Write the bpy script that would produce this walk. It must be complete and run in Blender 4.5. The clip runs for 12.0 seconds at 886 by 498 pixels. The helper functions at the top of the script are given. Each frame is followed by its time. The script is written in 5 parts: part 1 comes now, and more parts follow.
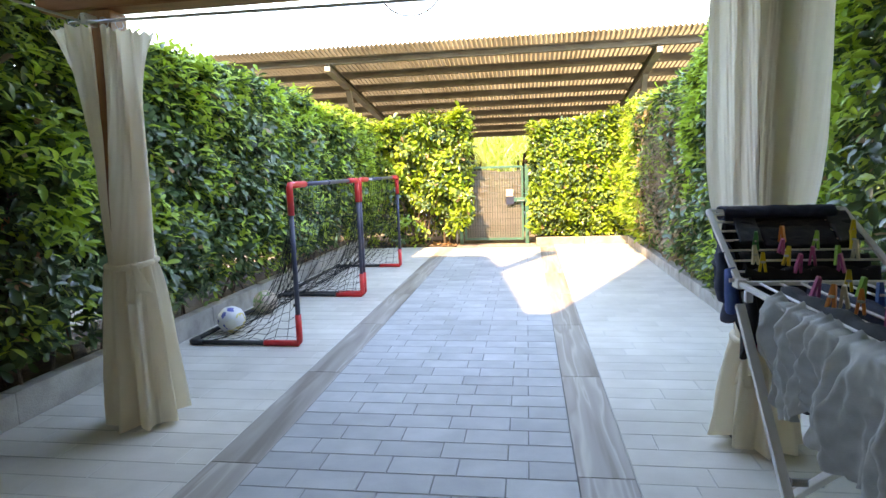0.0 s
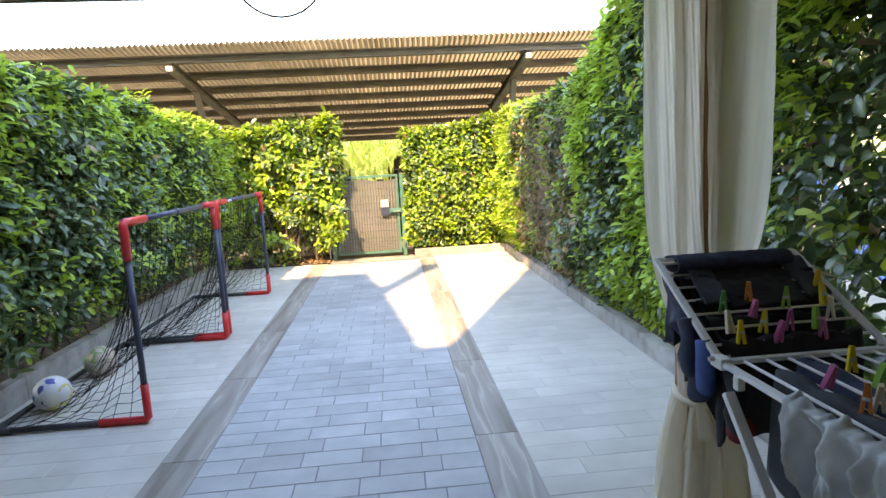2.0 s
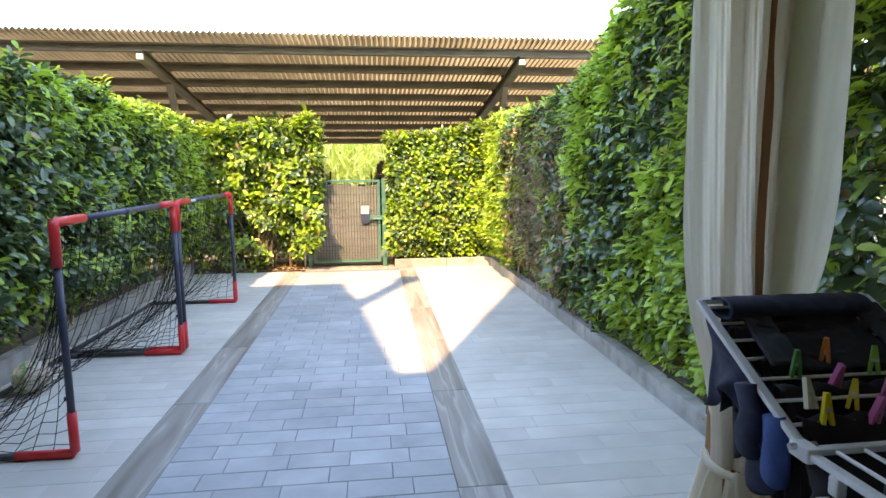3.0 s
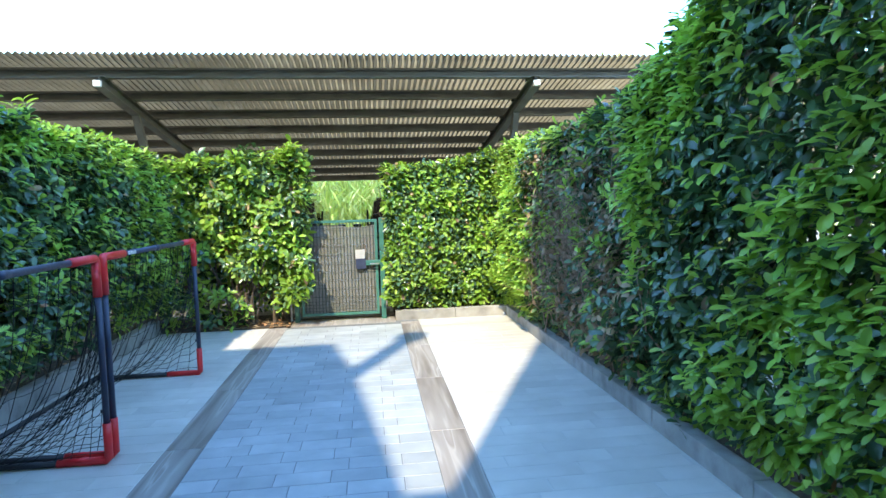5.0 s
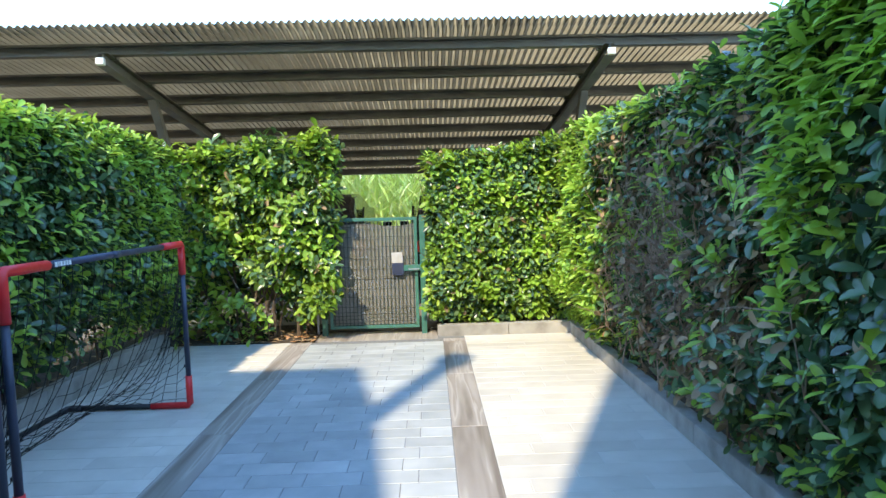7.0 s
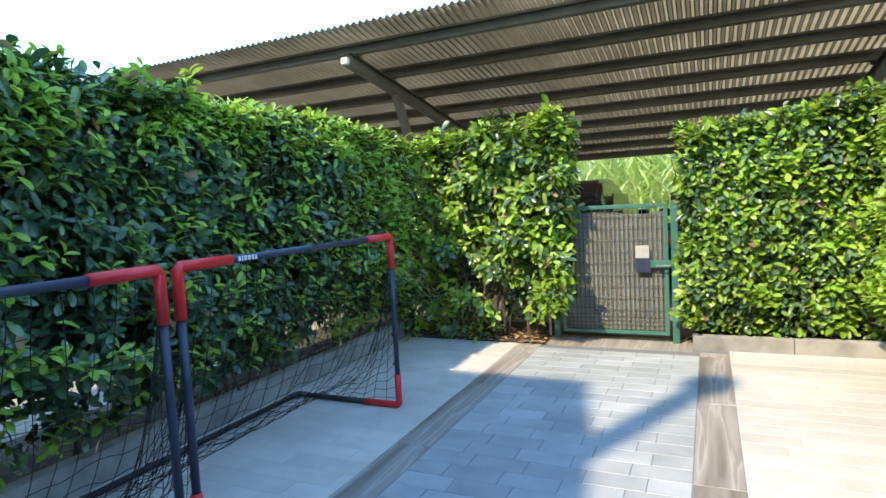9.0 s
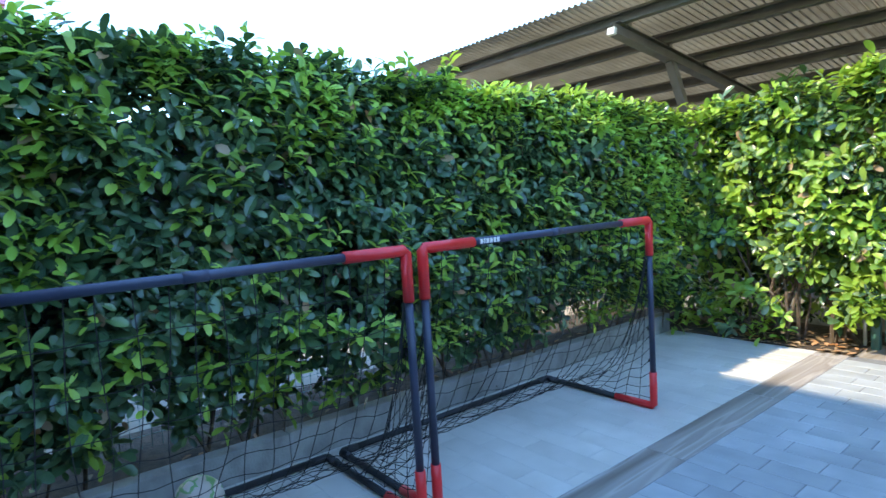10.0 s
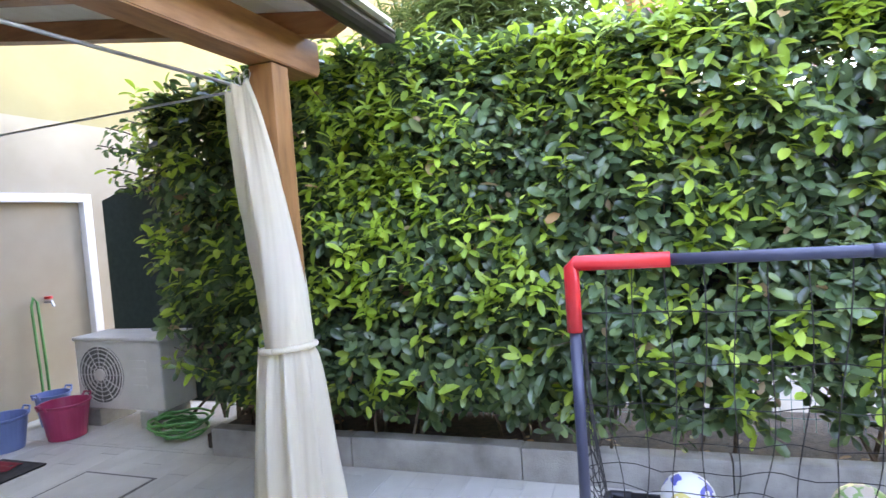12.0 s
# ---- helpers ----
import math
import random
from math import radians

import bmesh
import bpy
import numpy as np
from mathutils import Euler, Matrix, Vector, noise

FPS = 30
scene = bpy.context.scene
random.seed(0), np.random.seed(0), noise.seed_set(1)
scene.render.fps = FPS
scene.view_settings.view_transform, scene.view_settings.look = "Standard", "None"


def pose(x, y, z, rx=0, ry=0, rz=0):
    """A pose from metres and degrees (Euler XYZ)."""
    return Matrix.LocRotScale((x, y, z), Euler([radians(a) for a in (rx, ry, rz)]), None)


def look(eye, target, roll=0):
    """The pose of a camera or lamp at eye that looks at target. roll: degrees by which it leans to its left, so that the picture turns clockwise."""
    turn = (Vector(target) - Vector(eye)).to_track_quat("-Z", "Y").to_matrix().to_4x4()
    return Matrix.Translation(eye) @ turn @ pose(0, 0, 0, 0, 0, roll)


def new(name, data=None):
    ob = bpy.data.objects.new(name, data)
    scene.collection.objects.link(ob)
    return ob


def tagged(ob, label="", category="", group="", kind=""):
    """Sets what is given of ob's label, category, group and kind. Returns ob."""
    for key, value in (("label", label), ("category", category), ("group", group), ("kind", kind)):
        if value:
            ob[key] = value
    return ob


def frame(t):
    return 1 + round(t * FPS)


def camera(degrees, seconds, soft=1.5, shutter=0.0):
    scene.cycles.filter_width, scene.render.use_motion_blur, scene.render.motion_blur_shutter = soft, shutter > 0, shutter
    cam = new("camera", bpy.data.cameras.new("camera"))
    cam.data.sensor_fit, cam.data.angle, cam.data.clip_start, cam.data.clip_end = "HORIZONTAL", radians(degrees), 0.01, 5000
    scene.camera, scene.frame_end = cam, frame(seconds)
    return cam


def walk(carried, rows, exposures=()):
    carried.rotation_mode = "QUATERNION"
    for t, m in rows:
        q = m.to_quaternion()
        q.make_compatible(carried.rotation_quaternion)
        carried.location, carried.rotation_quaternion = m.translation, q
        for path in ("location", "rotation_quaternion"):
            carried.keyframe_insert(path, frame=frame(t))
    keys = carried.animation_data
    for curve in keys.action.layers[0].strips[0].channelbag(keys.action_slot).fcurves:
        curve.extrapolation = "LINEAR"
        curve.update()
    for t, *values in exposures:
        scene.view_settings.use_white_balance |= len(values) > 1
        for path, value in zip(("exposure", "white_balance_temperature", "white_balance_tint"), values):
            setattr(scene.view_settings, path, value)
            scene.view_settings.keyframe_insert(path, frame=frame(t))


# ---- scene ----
cam = camera(74.7, 12.0, shutter=0.08)
PATH = [
    (0, (0.309, 0.632, 1.258), (0.019, 2.592, 0.988), -1.9),
    (0.5, (0.3, 0.663, 1.27), (0.058, 2.633, 1.023), -1.7),
    (1, (0.279, 0.809, 1.291), (0.212, 2.803, 1.15), -0.7),
    (1.5, (0.19, 1.073, 1.329), (0.331, 3.059, 1.136), -0.8),
    (2, (0.142, 1.204, 1.428), (0.305, 3.175, 1.134), -3.0),
    (2.5, (0.133, 1.42, 1.409), (0.271, 3.391, 1.096), -2.1),
    (3, (0.148, 1.636, 1.421), (0.382, 3.604, 1.152), -0.4),
    (3.2, (0.157, 1.749, 1.416), (0.389, 3.723, 1.188), -0.9),
    (4.8, (0.179, 2.664, 1.449), (0.4, 4.644, 1.276), -1.5),
    (5, (0.172, 2.804, 1.419), (0.415, 4.784, 1.275), -1.6),
    (5.5, (0.204, 3.11, 1.429), (0.469, 5.089, 1.316), -2.0),
    (6, (0.265, 3.412, 1.422), (0.46, 5.4, 1.315), -1.7),
    (6.5, (0.335, 3.668, 1.415), (0.461, 5.66, 1.282), -1.5),
    (6.7, (0.353, 3.791, 1.419), (0.45, 5.783, 1.273), -1.5),
    (8.3, (0.594, 4.416, 1.392), (0.17, 6.363, 1.229), -1.9),
    (8.5, (0.588, 4.505, 1.391), (0.057, 6.426, 1.234), -2.2),
    (9, (0.585, 4.68, 1.385), (-0.249, 6.491, 1.23), -3.0),
    (9.5, (0.583, 4.782, 1.374), (-0.609, 6.38, 1.213), -3.5),
    (10, (0.593, 4.89, 1.384), (-0.962, 6.137, 1.215), -3.5),
    (10.5, (0.605, 4.903, 1.381), (-1.227, 5.689, 1.214), -3.6),
    (11, (0.586, 4.903, 1.377), (-1.39, 5.174, 1.23), -4.0),
    (11.5, (0.498, 4.867, 1.367), (-1.487, 4.655, 1.245), -4.3),
    (12, (0.472, 4.823, 1.352), (-1.412, 4.16, 1.251), -4.2),
]
EXPOSURES = [(0.0, 3.85, 11900, 24), (1.5, 3.6, 11900, 24), (3.0, 3.35, 11200, 23), (4.8, 2.75, 6700, 5), (5.5, 2.7, 6350, 4), (6.5, 2.5, 6600, 5), (8.5, 2.47, 7600, 9), (9.5, 2.45, 6700, 7), (10.0, 2.75, 6700, 8), (10.5, 3.45, 8300, 19), (12.0, 4.45, 11500, 34)]
walk(cam, [(t, look(eye, target, roll)) for t, eye, target, roll in PATH], EXPOSURES)

# ---- world and sun ----
SUN_WAY = Vector((-0.35, -0.79, 1.0)).normalized()      # towards the sun
world = bpy.data.worlds.new("sky")
scene.world = world
world.use_nodes = True
wn = world.node_tree
sky = wn.nodes.new("ShaderNodeTexSky")
sky.sky_type = "NISHITA"
sky.sun_disc = False
sky.sun_elevation = math.asin(SUN_WAY.z)
sky.sun_rotation = math.atan2(SUN_WAY.x, SUN_WAY.y)
sky.dust_density = 0.0
sky.air_density = 1.5
sky.ozone_density = 10.0
wn.links.new(sky.outputs["Color"], wn.nodes["Background"].inputs["Color"])
wn.nodes["Background"].inputs["Strength"].default_value = 0.15
sun_data = bpy.data.lights.new("sun", "SUN")
sun_data.energy, sun_data.angle, sun_data.color = 1.28, radians(0.6), (1.0, 0.86, 0.66)
sun = new("sun", sun_data)
sun.matrix_world = look(SUN_WAY * 40, (0, 0, 0))


# ---- materials ----
def nodes_of(name):
    m = bpy.data.materials.new(name)
    m.use_nodes = True
    return m, m.node_tree, m.node_tree.nodes["Principled BSDF"]


def ramp_node(nt, colours):
    r = nt.nodes.new("ShaderNodeValToRGB")
    els = r.color_ramp.elements
    while len(els) < len(colours):
        els.new(0.5)
    for k, (pos, c) in enumerate(colours):
        els[k].position, els[k].color = pos, (*c, 1)
    return r


def surface(name, colours, scale=8.0, rough=0.6, bump=0.1, fine=60.0, metal=0.0, stretch=(1, 1, 1), per_piece=0.0, stains=0.0, distortion=0.0, detail=6):
    """A material with two scales of noise in its colour, a fine relief, and where wanted a tint of its own for each piece."""
    m, nt, p = nodes_of(name)
    geo = nt.nodes.new("ShaderNodeNewGeometry")
    mp = nt.nodes.new("ShaderNodeMapping")
    mp.inputs["Scale"].default_value = stretch
    nt.links.new(geo.outputs["Position"], mp.inputs["Vector"])
    n1 = nt.nodes.new("ShaderNodeTexNoise")
    n1.inputs["Scale"].default_value, n1.inputs["Detail"].default_value = scale, detail
    n1.inputs["Distortion"].default_value = distortion
    nt.links.new(mp.outputs["Vector"], n1.inputs["Vector"])
    r = ramp_node(nt, colours)
    nt.links.new(n1.outputs["Fac"], r.inputs["Fac"])
    out = r.outputs["Color"]
    n2 = nt.nodes.new("ShaderNodeTexNoise")
    n2.inputs["Scale"].default_value, n2.inputs["Detail"].default_value = fine, 4
    nt.links.new(mp.outputs["Vector"], n2.inputs["Vector"])
    if per_piece:
        info = nt.nodes.new("ShaderNodeObjectInfo")
        mr = nt.nodes.new("ShaderNodeMapRange")
        mr.inputs["To Min"].default_value, mr.inputs["To Max"].default_value = 1 - per_piece, 1 + per_piece
        nt.links.new(info.outputs["Random"], mr.inputs["Value"])
        hsv = nt.nodes.new("ShaderNodeHueSaturation")
        nt.links.new(mr.outputs["Result"], hsv.inputs["Value"])
        nt.links.new(out, hsv.inputs["Color"])
        out = hsv.outputs["Color"]
        # each piece shows another part of the pattern
        off = nt.nodes.new("ShaderNodeVectorMath")
        off.operation = "MULTIPLY_ADD"
        off.inputs[1].default_value = (37.0, 19.0, 53.0)
        cmb = nt.nodes.new("ShaderNodeCombineXYZ")
        for k in range(3):
            nt.links.new(info.outputs["Random"], cmb.inputs[k])
        nt.links.new(cmb.outputs["Vector"], off.inputs[0])
        nt.links.new(mp.outputs["Vector"], off.inputs[2])
        nt.links.new(off.outputs["Vector"], n1.inputs["Vector"])
    if stains:
        n3 = nt.nodes.new("ShaderNodeTexNoise")
        n3.inputs["Scale"].default_value, n3.inputs["Detail"].default_value = 1.1, 8
        nt.links.new(geo.outputs["Position"], n3.inputs["Vector"])
        mr3 = nt.nodes.new("ShaderNodeMapRange")
        mr3.inputs["From Min"].default_value, mr3.inputs["From Max"].default_value = 0.35, 0.7
        mr3.inputs["To Min"].default_value, mr3.inputs["To Max"].default_value = 1.0 - stains, 1.0 + stains * 0.4
        nt.links.new(n3.outputs["Fac"], mr3.inputs["Value"])
        h3 = nt.nodes.new("ShaderNodeHueSaturation")
        nt.links.new(mr3.outputs["Result"], h3.inputs["Value"])
        nt.links.new(out, h3.inputs["Color"])
        out = h3.outputs["Color"]
    nt.links.new(out, p.inputs["Base Color"])
    mr2 = nt.nodes.new("ShaderNodeMapRange")
    mr2.inputs["To Min"].default_value, mr2.inputs["To Max"].default_value = max(rough - 0.12, 0.05), min(rough + 0.12, 1)
    nt.links.new(n2.outputs["Fac"], mr2.inputs["Value"])
    nt.links.new(mr2.outputs["Result"], p.inputs["Roughness"])
    p.inputs["Metallic"].default_value = metal
    if bump:
        b = nt.nodes.new("ShaderNodeBump")
        b.inputs["Strength"].default_value, b.inputs["Distance"].default_value = bump, 0.01
        nt.links.new(n2.outputs["Fac"], b.inputs["Height"])
        nt.links.new(b.outputs["Normal"], p.inputs["Normal"])
    return m


def leaf_material(name, colours, rough=0.38, through_light=0.3, warm=(0.35, 0.5, 0.04)):
    """Leaves: each one a tint of its own, glossy above, letting some light through."""
    m, nt, p = nodes_of(name)
    geo = nt.nodes.new("ShaderNodeNewGeometry")
    r = ramp_node(nt, colours)
    nt.links.new(geo.outputs["Random Per Island"], r.inputs["Fac"])
    n = nt.nodes.new("ShaderNodeTexNoise")
    n.inputs["Scale"].default_value = 1.7
    nt.links.new(geo.outputs["Position"], n.inputs["Vector"])
    mr = nt.nodes.new("ShaderNodeMapRange")
    mr.inputs["From Min"].default_value, mr.inputs["From Max"].default_value = 0.3, 0.7
    mr.inputs["To Min"].default_value, mr.inputs["To Max"].default_value = 0.75, 1.25
    nt.links.new(n.outputs["Fac"], mr.inputs["Value"])
    hsv = nt.nodes.new("ShaderNodeHueSaturation")
    nt.links.new(mr.outputs["Result"], hsv.inputs["Value"])
    nt.links.new(r.outputs["Color"], hsv.inputs["Color"])
    nt.links.new(hsv.outputs["Color"], p.inputs["Base Color"])
    p.inputs["Roughness"].default_value = rough
    p.inputs["IOR"].default_value = 1.55
    t = nt.nodes.new("ShaderNodeBsdfTranslucent")
    mixc = nt.nodes.new("ShaderNodeMix")
    mixc.data_type = "RGBA"
    mixc.inputs["Factor"].default_value = 0.45
    nt.links.new(hsv.outputs["Color"], mixc.inputs["A"])
    mixc.inputs["B"].default_value = (*warm, 1)
    nt.links.new(mixc.outputs["Result"], t.inputs["Color"])
    mix = nt.nodes.new("ShaderNodeMixShader")
    mix.inputs["Fac"].default_value = through_light
    out = nt.nodes["Material Output"]
    nt.links.new(p.outputs["BSDF"], mix.inputs[1])
    nt.links.new(t.outputs["BSDF"], mix.inputs[2])
    nt.links.new(mix.outputs["Shader"], out.inputs["Surface"])
    return m


def cloth_material(name, colours, rough=0.9, through_light=0.0, scale=25.0):
    m = surface(name, colours, scale=scale, rough=rough, bump=0.25, fine=420)
    if through_light:
        nt = m.node_tree
        p = nt.nodes["Principled BSDF"]
        t = nt.nodes.new("ShaderNodeBsdfTranslucent")
        t.inputs["Color"].default_value = (*colours[-1][1], 1)
        mix = nt.nodes.new("ShaderNodeMixShader")
        mix.inputs["Fac"].default_value = through_light
        nt.links.new(p.outputs["BSDF"], mix.inputs[1])
        nt.links.new(t.outputs["BSDF"], mix.inputs[2])
        nt.links.new(mix.outputs["Shader"], nt.nodes["Material Output"].inputs["Surface"])
    return m


M_TILE_GREY = surface("grey_stone_tile", [(0.25, (0.317, 0.333, 0.329)), (0.55, (0.396, 0.412, 0.405)), (0.8, (0.466, 0.482, 0.473))], scale=5, rough=0.5, bump=0.06, fine=90, per_piece=0.10, stains=0.15)
M_TILE_PALE = surface("pale_stone_tile", [(0.25, (0.515, 0.478, 0.409)), (0.55, (0.589, 0.552, 0.483)), (0.8, (0.644, 0.612, 0.547))], scale=4, rough=0.5, bump=0.06, fine=90, per_piece=0.06, stains=0.16)
M_BAND = surface("veined_wood_look_plank", [(0.34, (0.19, 0.158, 0.130)), (0.44, (0.285, 0.248, 0.212)), (0.52, (0.325, 0.29, 0.255)), (0.56, (0.43, 0.39, 0.345)), (0.60, (0.27, 0.232, 0.198)), (0.70, (0.36, 0.322, 0.285))], scale=1.7, rough=0.45, bump=0.05, fine=70, stretch=(5.5, 0.40, 1), per_piece=0.06, distortion=0.45, detail=2.5)
M_GROUT = surface("grout", [(0.3, (0.15, 0.15, 0.15)), (0.7, (0.22, 0.22, 0.215))], scale=30, rough=0.9)
M_GROUT_PALE = surface("pale_grout", [(0.3, (0.47, 0.45, 0.41)), (0.7, (0.56, 0.54, 0.49))], scale=30, rough=0.9)
M_CONCRETE = surface("weathered_concrete", [(0.25, (0.25, 0.235, 0.21)), (0.5, (0.39, 0.37, 0.335)), (0.8, (0.50, 0.48, 0.44))], scale=7, rough=0.85, bump=0.5, fine=110, stains=0.42)
M_SOIL = surface("dark_soil", [(0.3, (0.03, 0.022, 0.015)), (0.7, (0.09, 0.065, 0.045))], scale=25, rough=1.0, bump=1.0, fine=80)
M_EARTH = surface("dry_ground", [(0.3, (0.28, 0.24, 0.18)), (0.7, (0.42, 0.37, 0.29))], scale=2, rough=1.0, bump=0.6, fine=30, stains=0.2)
M_GRAVEL = surface("pale_gravel", [(0.3, (0.15, 0.14, 0.125)), (0.7, (0.24, 0.225, 0.20))], scale=40, rough=0.95, bump=0.9, fine=90, stains=0.15)
M_LEAF = leaf_material("laurel_leaf", [(0.0, (0.028, 0.062, 0.034)), (0.4, (0.060, 0.122, 0.060)), (0.8, (0.112, 0.195, 0.088)), (1.0, (0.18, 0.275, 0.10))], rough=0.27, through_light=0.13, warm=(0.18, 0.38, 0.05))
M_LEAF_YOUNG = leaf_material("young_laurel_leaf", [(0.0, (0.20, 0.38, 0.05)), (0.6, (0.33, 0.53, 0.07)), (1.0, (0.45, 0.62, 0.11))], rough=0.42, through_light=0.38, warm=(0.5, 0.62, 0.05))
M_LEAF_DRY = leaf_material("dry_leaf", [(0.0, (0.16, 0.11, 0.06)), (0.5, (0.32, 0.215, 0.115)), (1.0, (0.50, 0.36, 0.21))], rough=0.7, through_light=0.15, warm=(0.3, 0.2, 0.08))
M_LEAF_DEAD = leaf_material("dead_leaf", [(0.0, (0.42, 0.20, 0.08)), (1.0, (0.55, 0.33, 0.18))], rough=0.7, through_light=0.2, warm=(0.5, 0.25, 0.08))
M_CORN = leaf_material("maize_leaf", [(0.0, (0.42, 0.56, 0.14)), (0.6, (0.62, 0.72, 0.25)), (1.0, (0.78, 0.78, 0.42))], rough=0.5, through_light=0.4, warm=(0.5, 0.62, 0.12))
M_TASSEL = leaf_material("maize_tassel", [(0.0, (0.45, 0.38, 0.18)), (1.0, (0.62, 0.55, 0.32))], rough=0.8)
M_OLEANDER = leaf_material("oleander_leaf", [(0.0, (0.05, 0.10, 0.055)), (0.6, (0.085, 0.15, 0.08)), (1.0, (0.16, 0.23, 0.12))], rough=0.5)
M_PETAL = leaf_material("pink_petal", [(0.0, (0.65, 0.16, 0.30)), (1.0, (0.78, 0.35, 0.48))], rough=0.6, warm=(0.8, 0.3, 0.4))
M_BARK = surface("twig_bark", [(0.3, (0.07, 0.05, 0.035)), (0.7, (0.17, 0.13, 0.095))], scale=30, rough=0.9, bump=0.6)
M_TWIG_PALE = surface("dry_twig_bark", [(0.3, (0.20, 0.135, 0.09)), (0.7, (0.38, 0.27, 0.19))], scale=30, rough=0.9, bump=0.5)
M_WOOD = surface("brown_stained_timber", [(0.3, (0.23, 0.085, 0.030)), (0.5, (0.33, 0.130, 0.048)), (0.7, (0.40, 0.165, 0.065))], scale=4, rough=0.5, bump=0.12, fine=50, stretch=(1.2, 7, 7))
M_WOOD_POST = surface("brown_stained_post", [(0.3, (0.23, 0.090, 0.034)), (0.5, (0.33, 0.135, 0.052)), (0.7, (0.40, 0.17, 0.07))], scale=4, rough=0.5, bump=0.12, fine=50, stretch=(7, 7, 1.2))
M_BOARD = surface("cream_painted_boards", [(0.3, (0.70, 0.62, 0.48)), (0.7, (0.78, 0.71, 0.57))], scale=6, rough=0.7, bump=0.05)
M_DARK_METAL = surface("dark_brown_gutter_paint", [(0.3, (0.055, 0.042, 0.036)), (0.7, (0.085, 0.068, 0.06))], scale=6, rough=0.35, bump=0.03)
M_TILE_ROOF = surface("terracotta_tile", [(0.3, (0.34, 0.15, 0.08)), (0.7, (0.48, 0.24, 0.14))], scale=3, rough=0.85, bump=0.4, per_piece=0.1)
M_CURTAIN = cloth_material("cream_canvas", [(0.3, (0.89, 0.80, 0.63)), (0.7, (0.94, 0.87, 0.73))], through_light=0.5, scale=3)
M_SHEET = surface("fibre_cement_sheet", [(0.3, (0.232, 0.225, 0.185)), (0.6, (0.301, 0.292, 0.243)), (0.8, (0.361, 0.353, 0.297))], scale=3, rough=0.7, bump=0.2, fine=60, stains=0.15)
M_STEEL = surface("grey_brown_painted_steel", [(0.3, (0.113, 0.106, 0.093)), (0.7, (0.167, 0.158, 0.140))], scale=5, rough=0.5, bump=0.08, stains=0.15)
M_ZINC = surface("galvanised_steel", [(0.3, (0.42, 0.43, 0.44)), (0.7, (0.58, 0.59, 0.60))], scale=14, rough=0.4, metal=0.8, bump=0.05)
M_GREEN_PAINT = surface("green_painted_steel", [(0.3, (0.045, 0.155, 0.12)), (0.7, (0.075, 0.21, 0.165))], scale=9, rough=0.4, bump=0.08, stains=0.15)
M_NET_CLOTH = cloth_material("taupe_shade_net", [(0.3, (0.26, 0.25, 0.222)), (0.7, (0.34, 0.328, 0.295))], through_light=0.15, scale=5)
_nt = M_NET_CLOTH.node_tree                       # an open weave: part of the light passes straight through
_out = _nt.nodes["Material Output"]
_mix, _clear = _nt.nodes.new("ShaderNodeMixShader"), _nt.nodes.new("ShaderNodeBsdfTransparent")
_mix.inputs["Fac"].default_value = 0.28
_nt.links.new(_out.inputs["Surface"].links[0].from_socket, _mix.inputs[1])
_nt.links.new(_clear.outputs["BSDF"], _mix.inputs[2])
_nt.links.new(_mix.outputs["Shader"], _out.inputs["Surface"])
M_GREEN_WIRE = surface("dark_green_coated_wire", [(0.3, (0.030, 0.050, 0.042)), (0.7, (0.05, 0.075, 0.065))], scale=9, rough=0.5, bump=0.05)
M_RED = surface("red_plastic", [(0.3, (0.74, 0.022, 0.026)), (0.7, (0.84, 0.038, 0.040))], scale=8, rough=0.38, bump=0.04)
M_NAVY = surface("navy_plastic", [(0.3, (0.030, 0.038, 0.068)), (0.7, (0.048, 0.058, 0.098))], scale=8, rough=0.4, bump=0.04)
M_BLACK = surface("black_plastic", [(0.3, (0.012, 0.012, 0.014)), (0.7, (0.03, 0.03, 0.034))], scale=8, rough=0.5, bump=0.04)
M_NET = surface("black_net_cord", [(0.3, (0.012, 0.012, 0.013)), (0.7, (0.03, 0.03, 0.03))], scale=40, rough=0.8, bump=0)
M_WHITE = surface("white_paint", [(0.3, (0.70, 0.70, 0.69)), (0.7, (0.80, 0.80, 0.79))], scale=8, rough=0.4, bump=0.04)
M_NOTICE = surface("faded_notice", [(0.3, (0.40, 0.38, 0.34)), (0.7, (0.50, 0.48, 0.44))], scale=12, rough=0.6, bump=0.02)
M_WHITE_DIRTY = surface("weathered_white_casing", [(0.3, (0.64, 0.62, 0.575)), (0.7, (0.78, 0.76, 0.72))], scale=4, rough=0.5, bump=0.05, stains=0.15)
M_FAN = surface("fan_hollow_grey", [(0.3, (0.10, 0.10, 0.095)), (0.7, (0.15, 0.148, 0.14))], scale=6, rough=0.6, bump=0.05)
M_WALL_YELLOW = surface("pale_yellow_render", [(0.3, (0.292, 0.228, 0.107)), (0.7, (0.344, 0.275, 0.138))], scale=2, rough=0.9, bump=0.25, fine=160, stains=0.06)
M_WALL_BEIGE = surface("pale_plaster", [(0.3, (0.360, 0.288, 0.203)), (0.7, (0.423, 0.347, 0.252))], scale=2, rough=0.9, bump=0.25, fine=160, stains=0.12)
M_BRICK = surface("orange_render", [(0.3, (0.55, 0.22, 0.12)), (0.7, (0.66, 0.29, 0.17))], scale=3, rough=0.9, bump=0.3)
M_GLASS_DARK = surface("dark_window_glass", [(0.3, (0.012, 0.014, 0.017)), (0.7, (0.02, 0.023, 0.027))], scale=2, rough=0.12, bump=0)
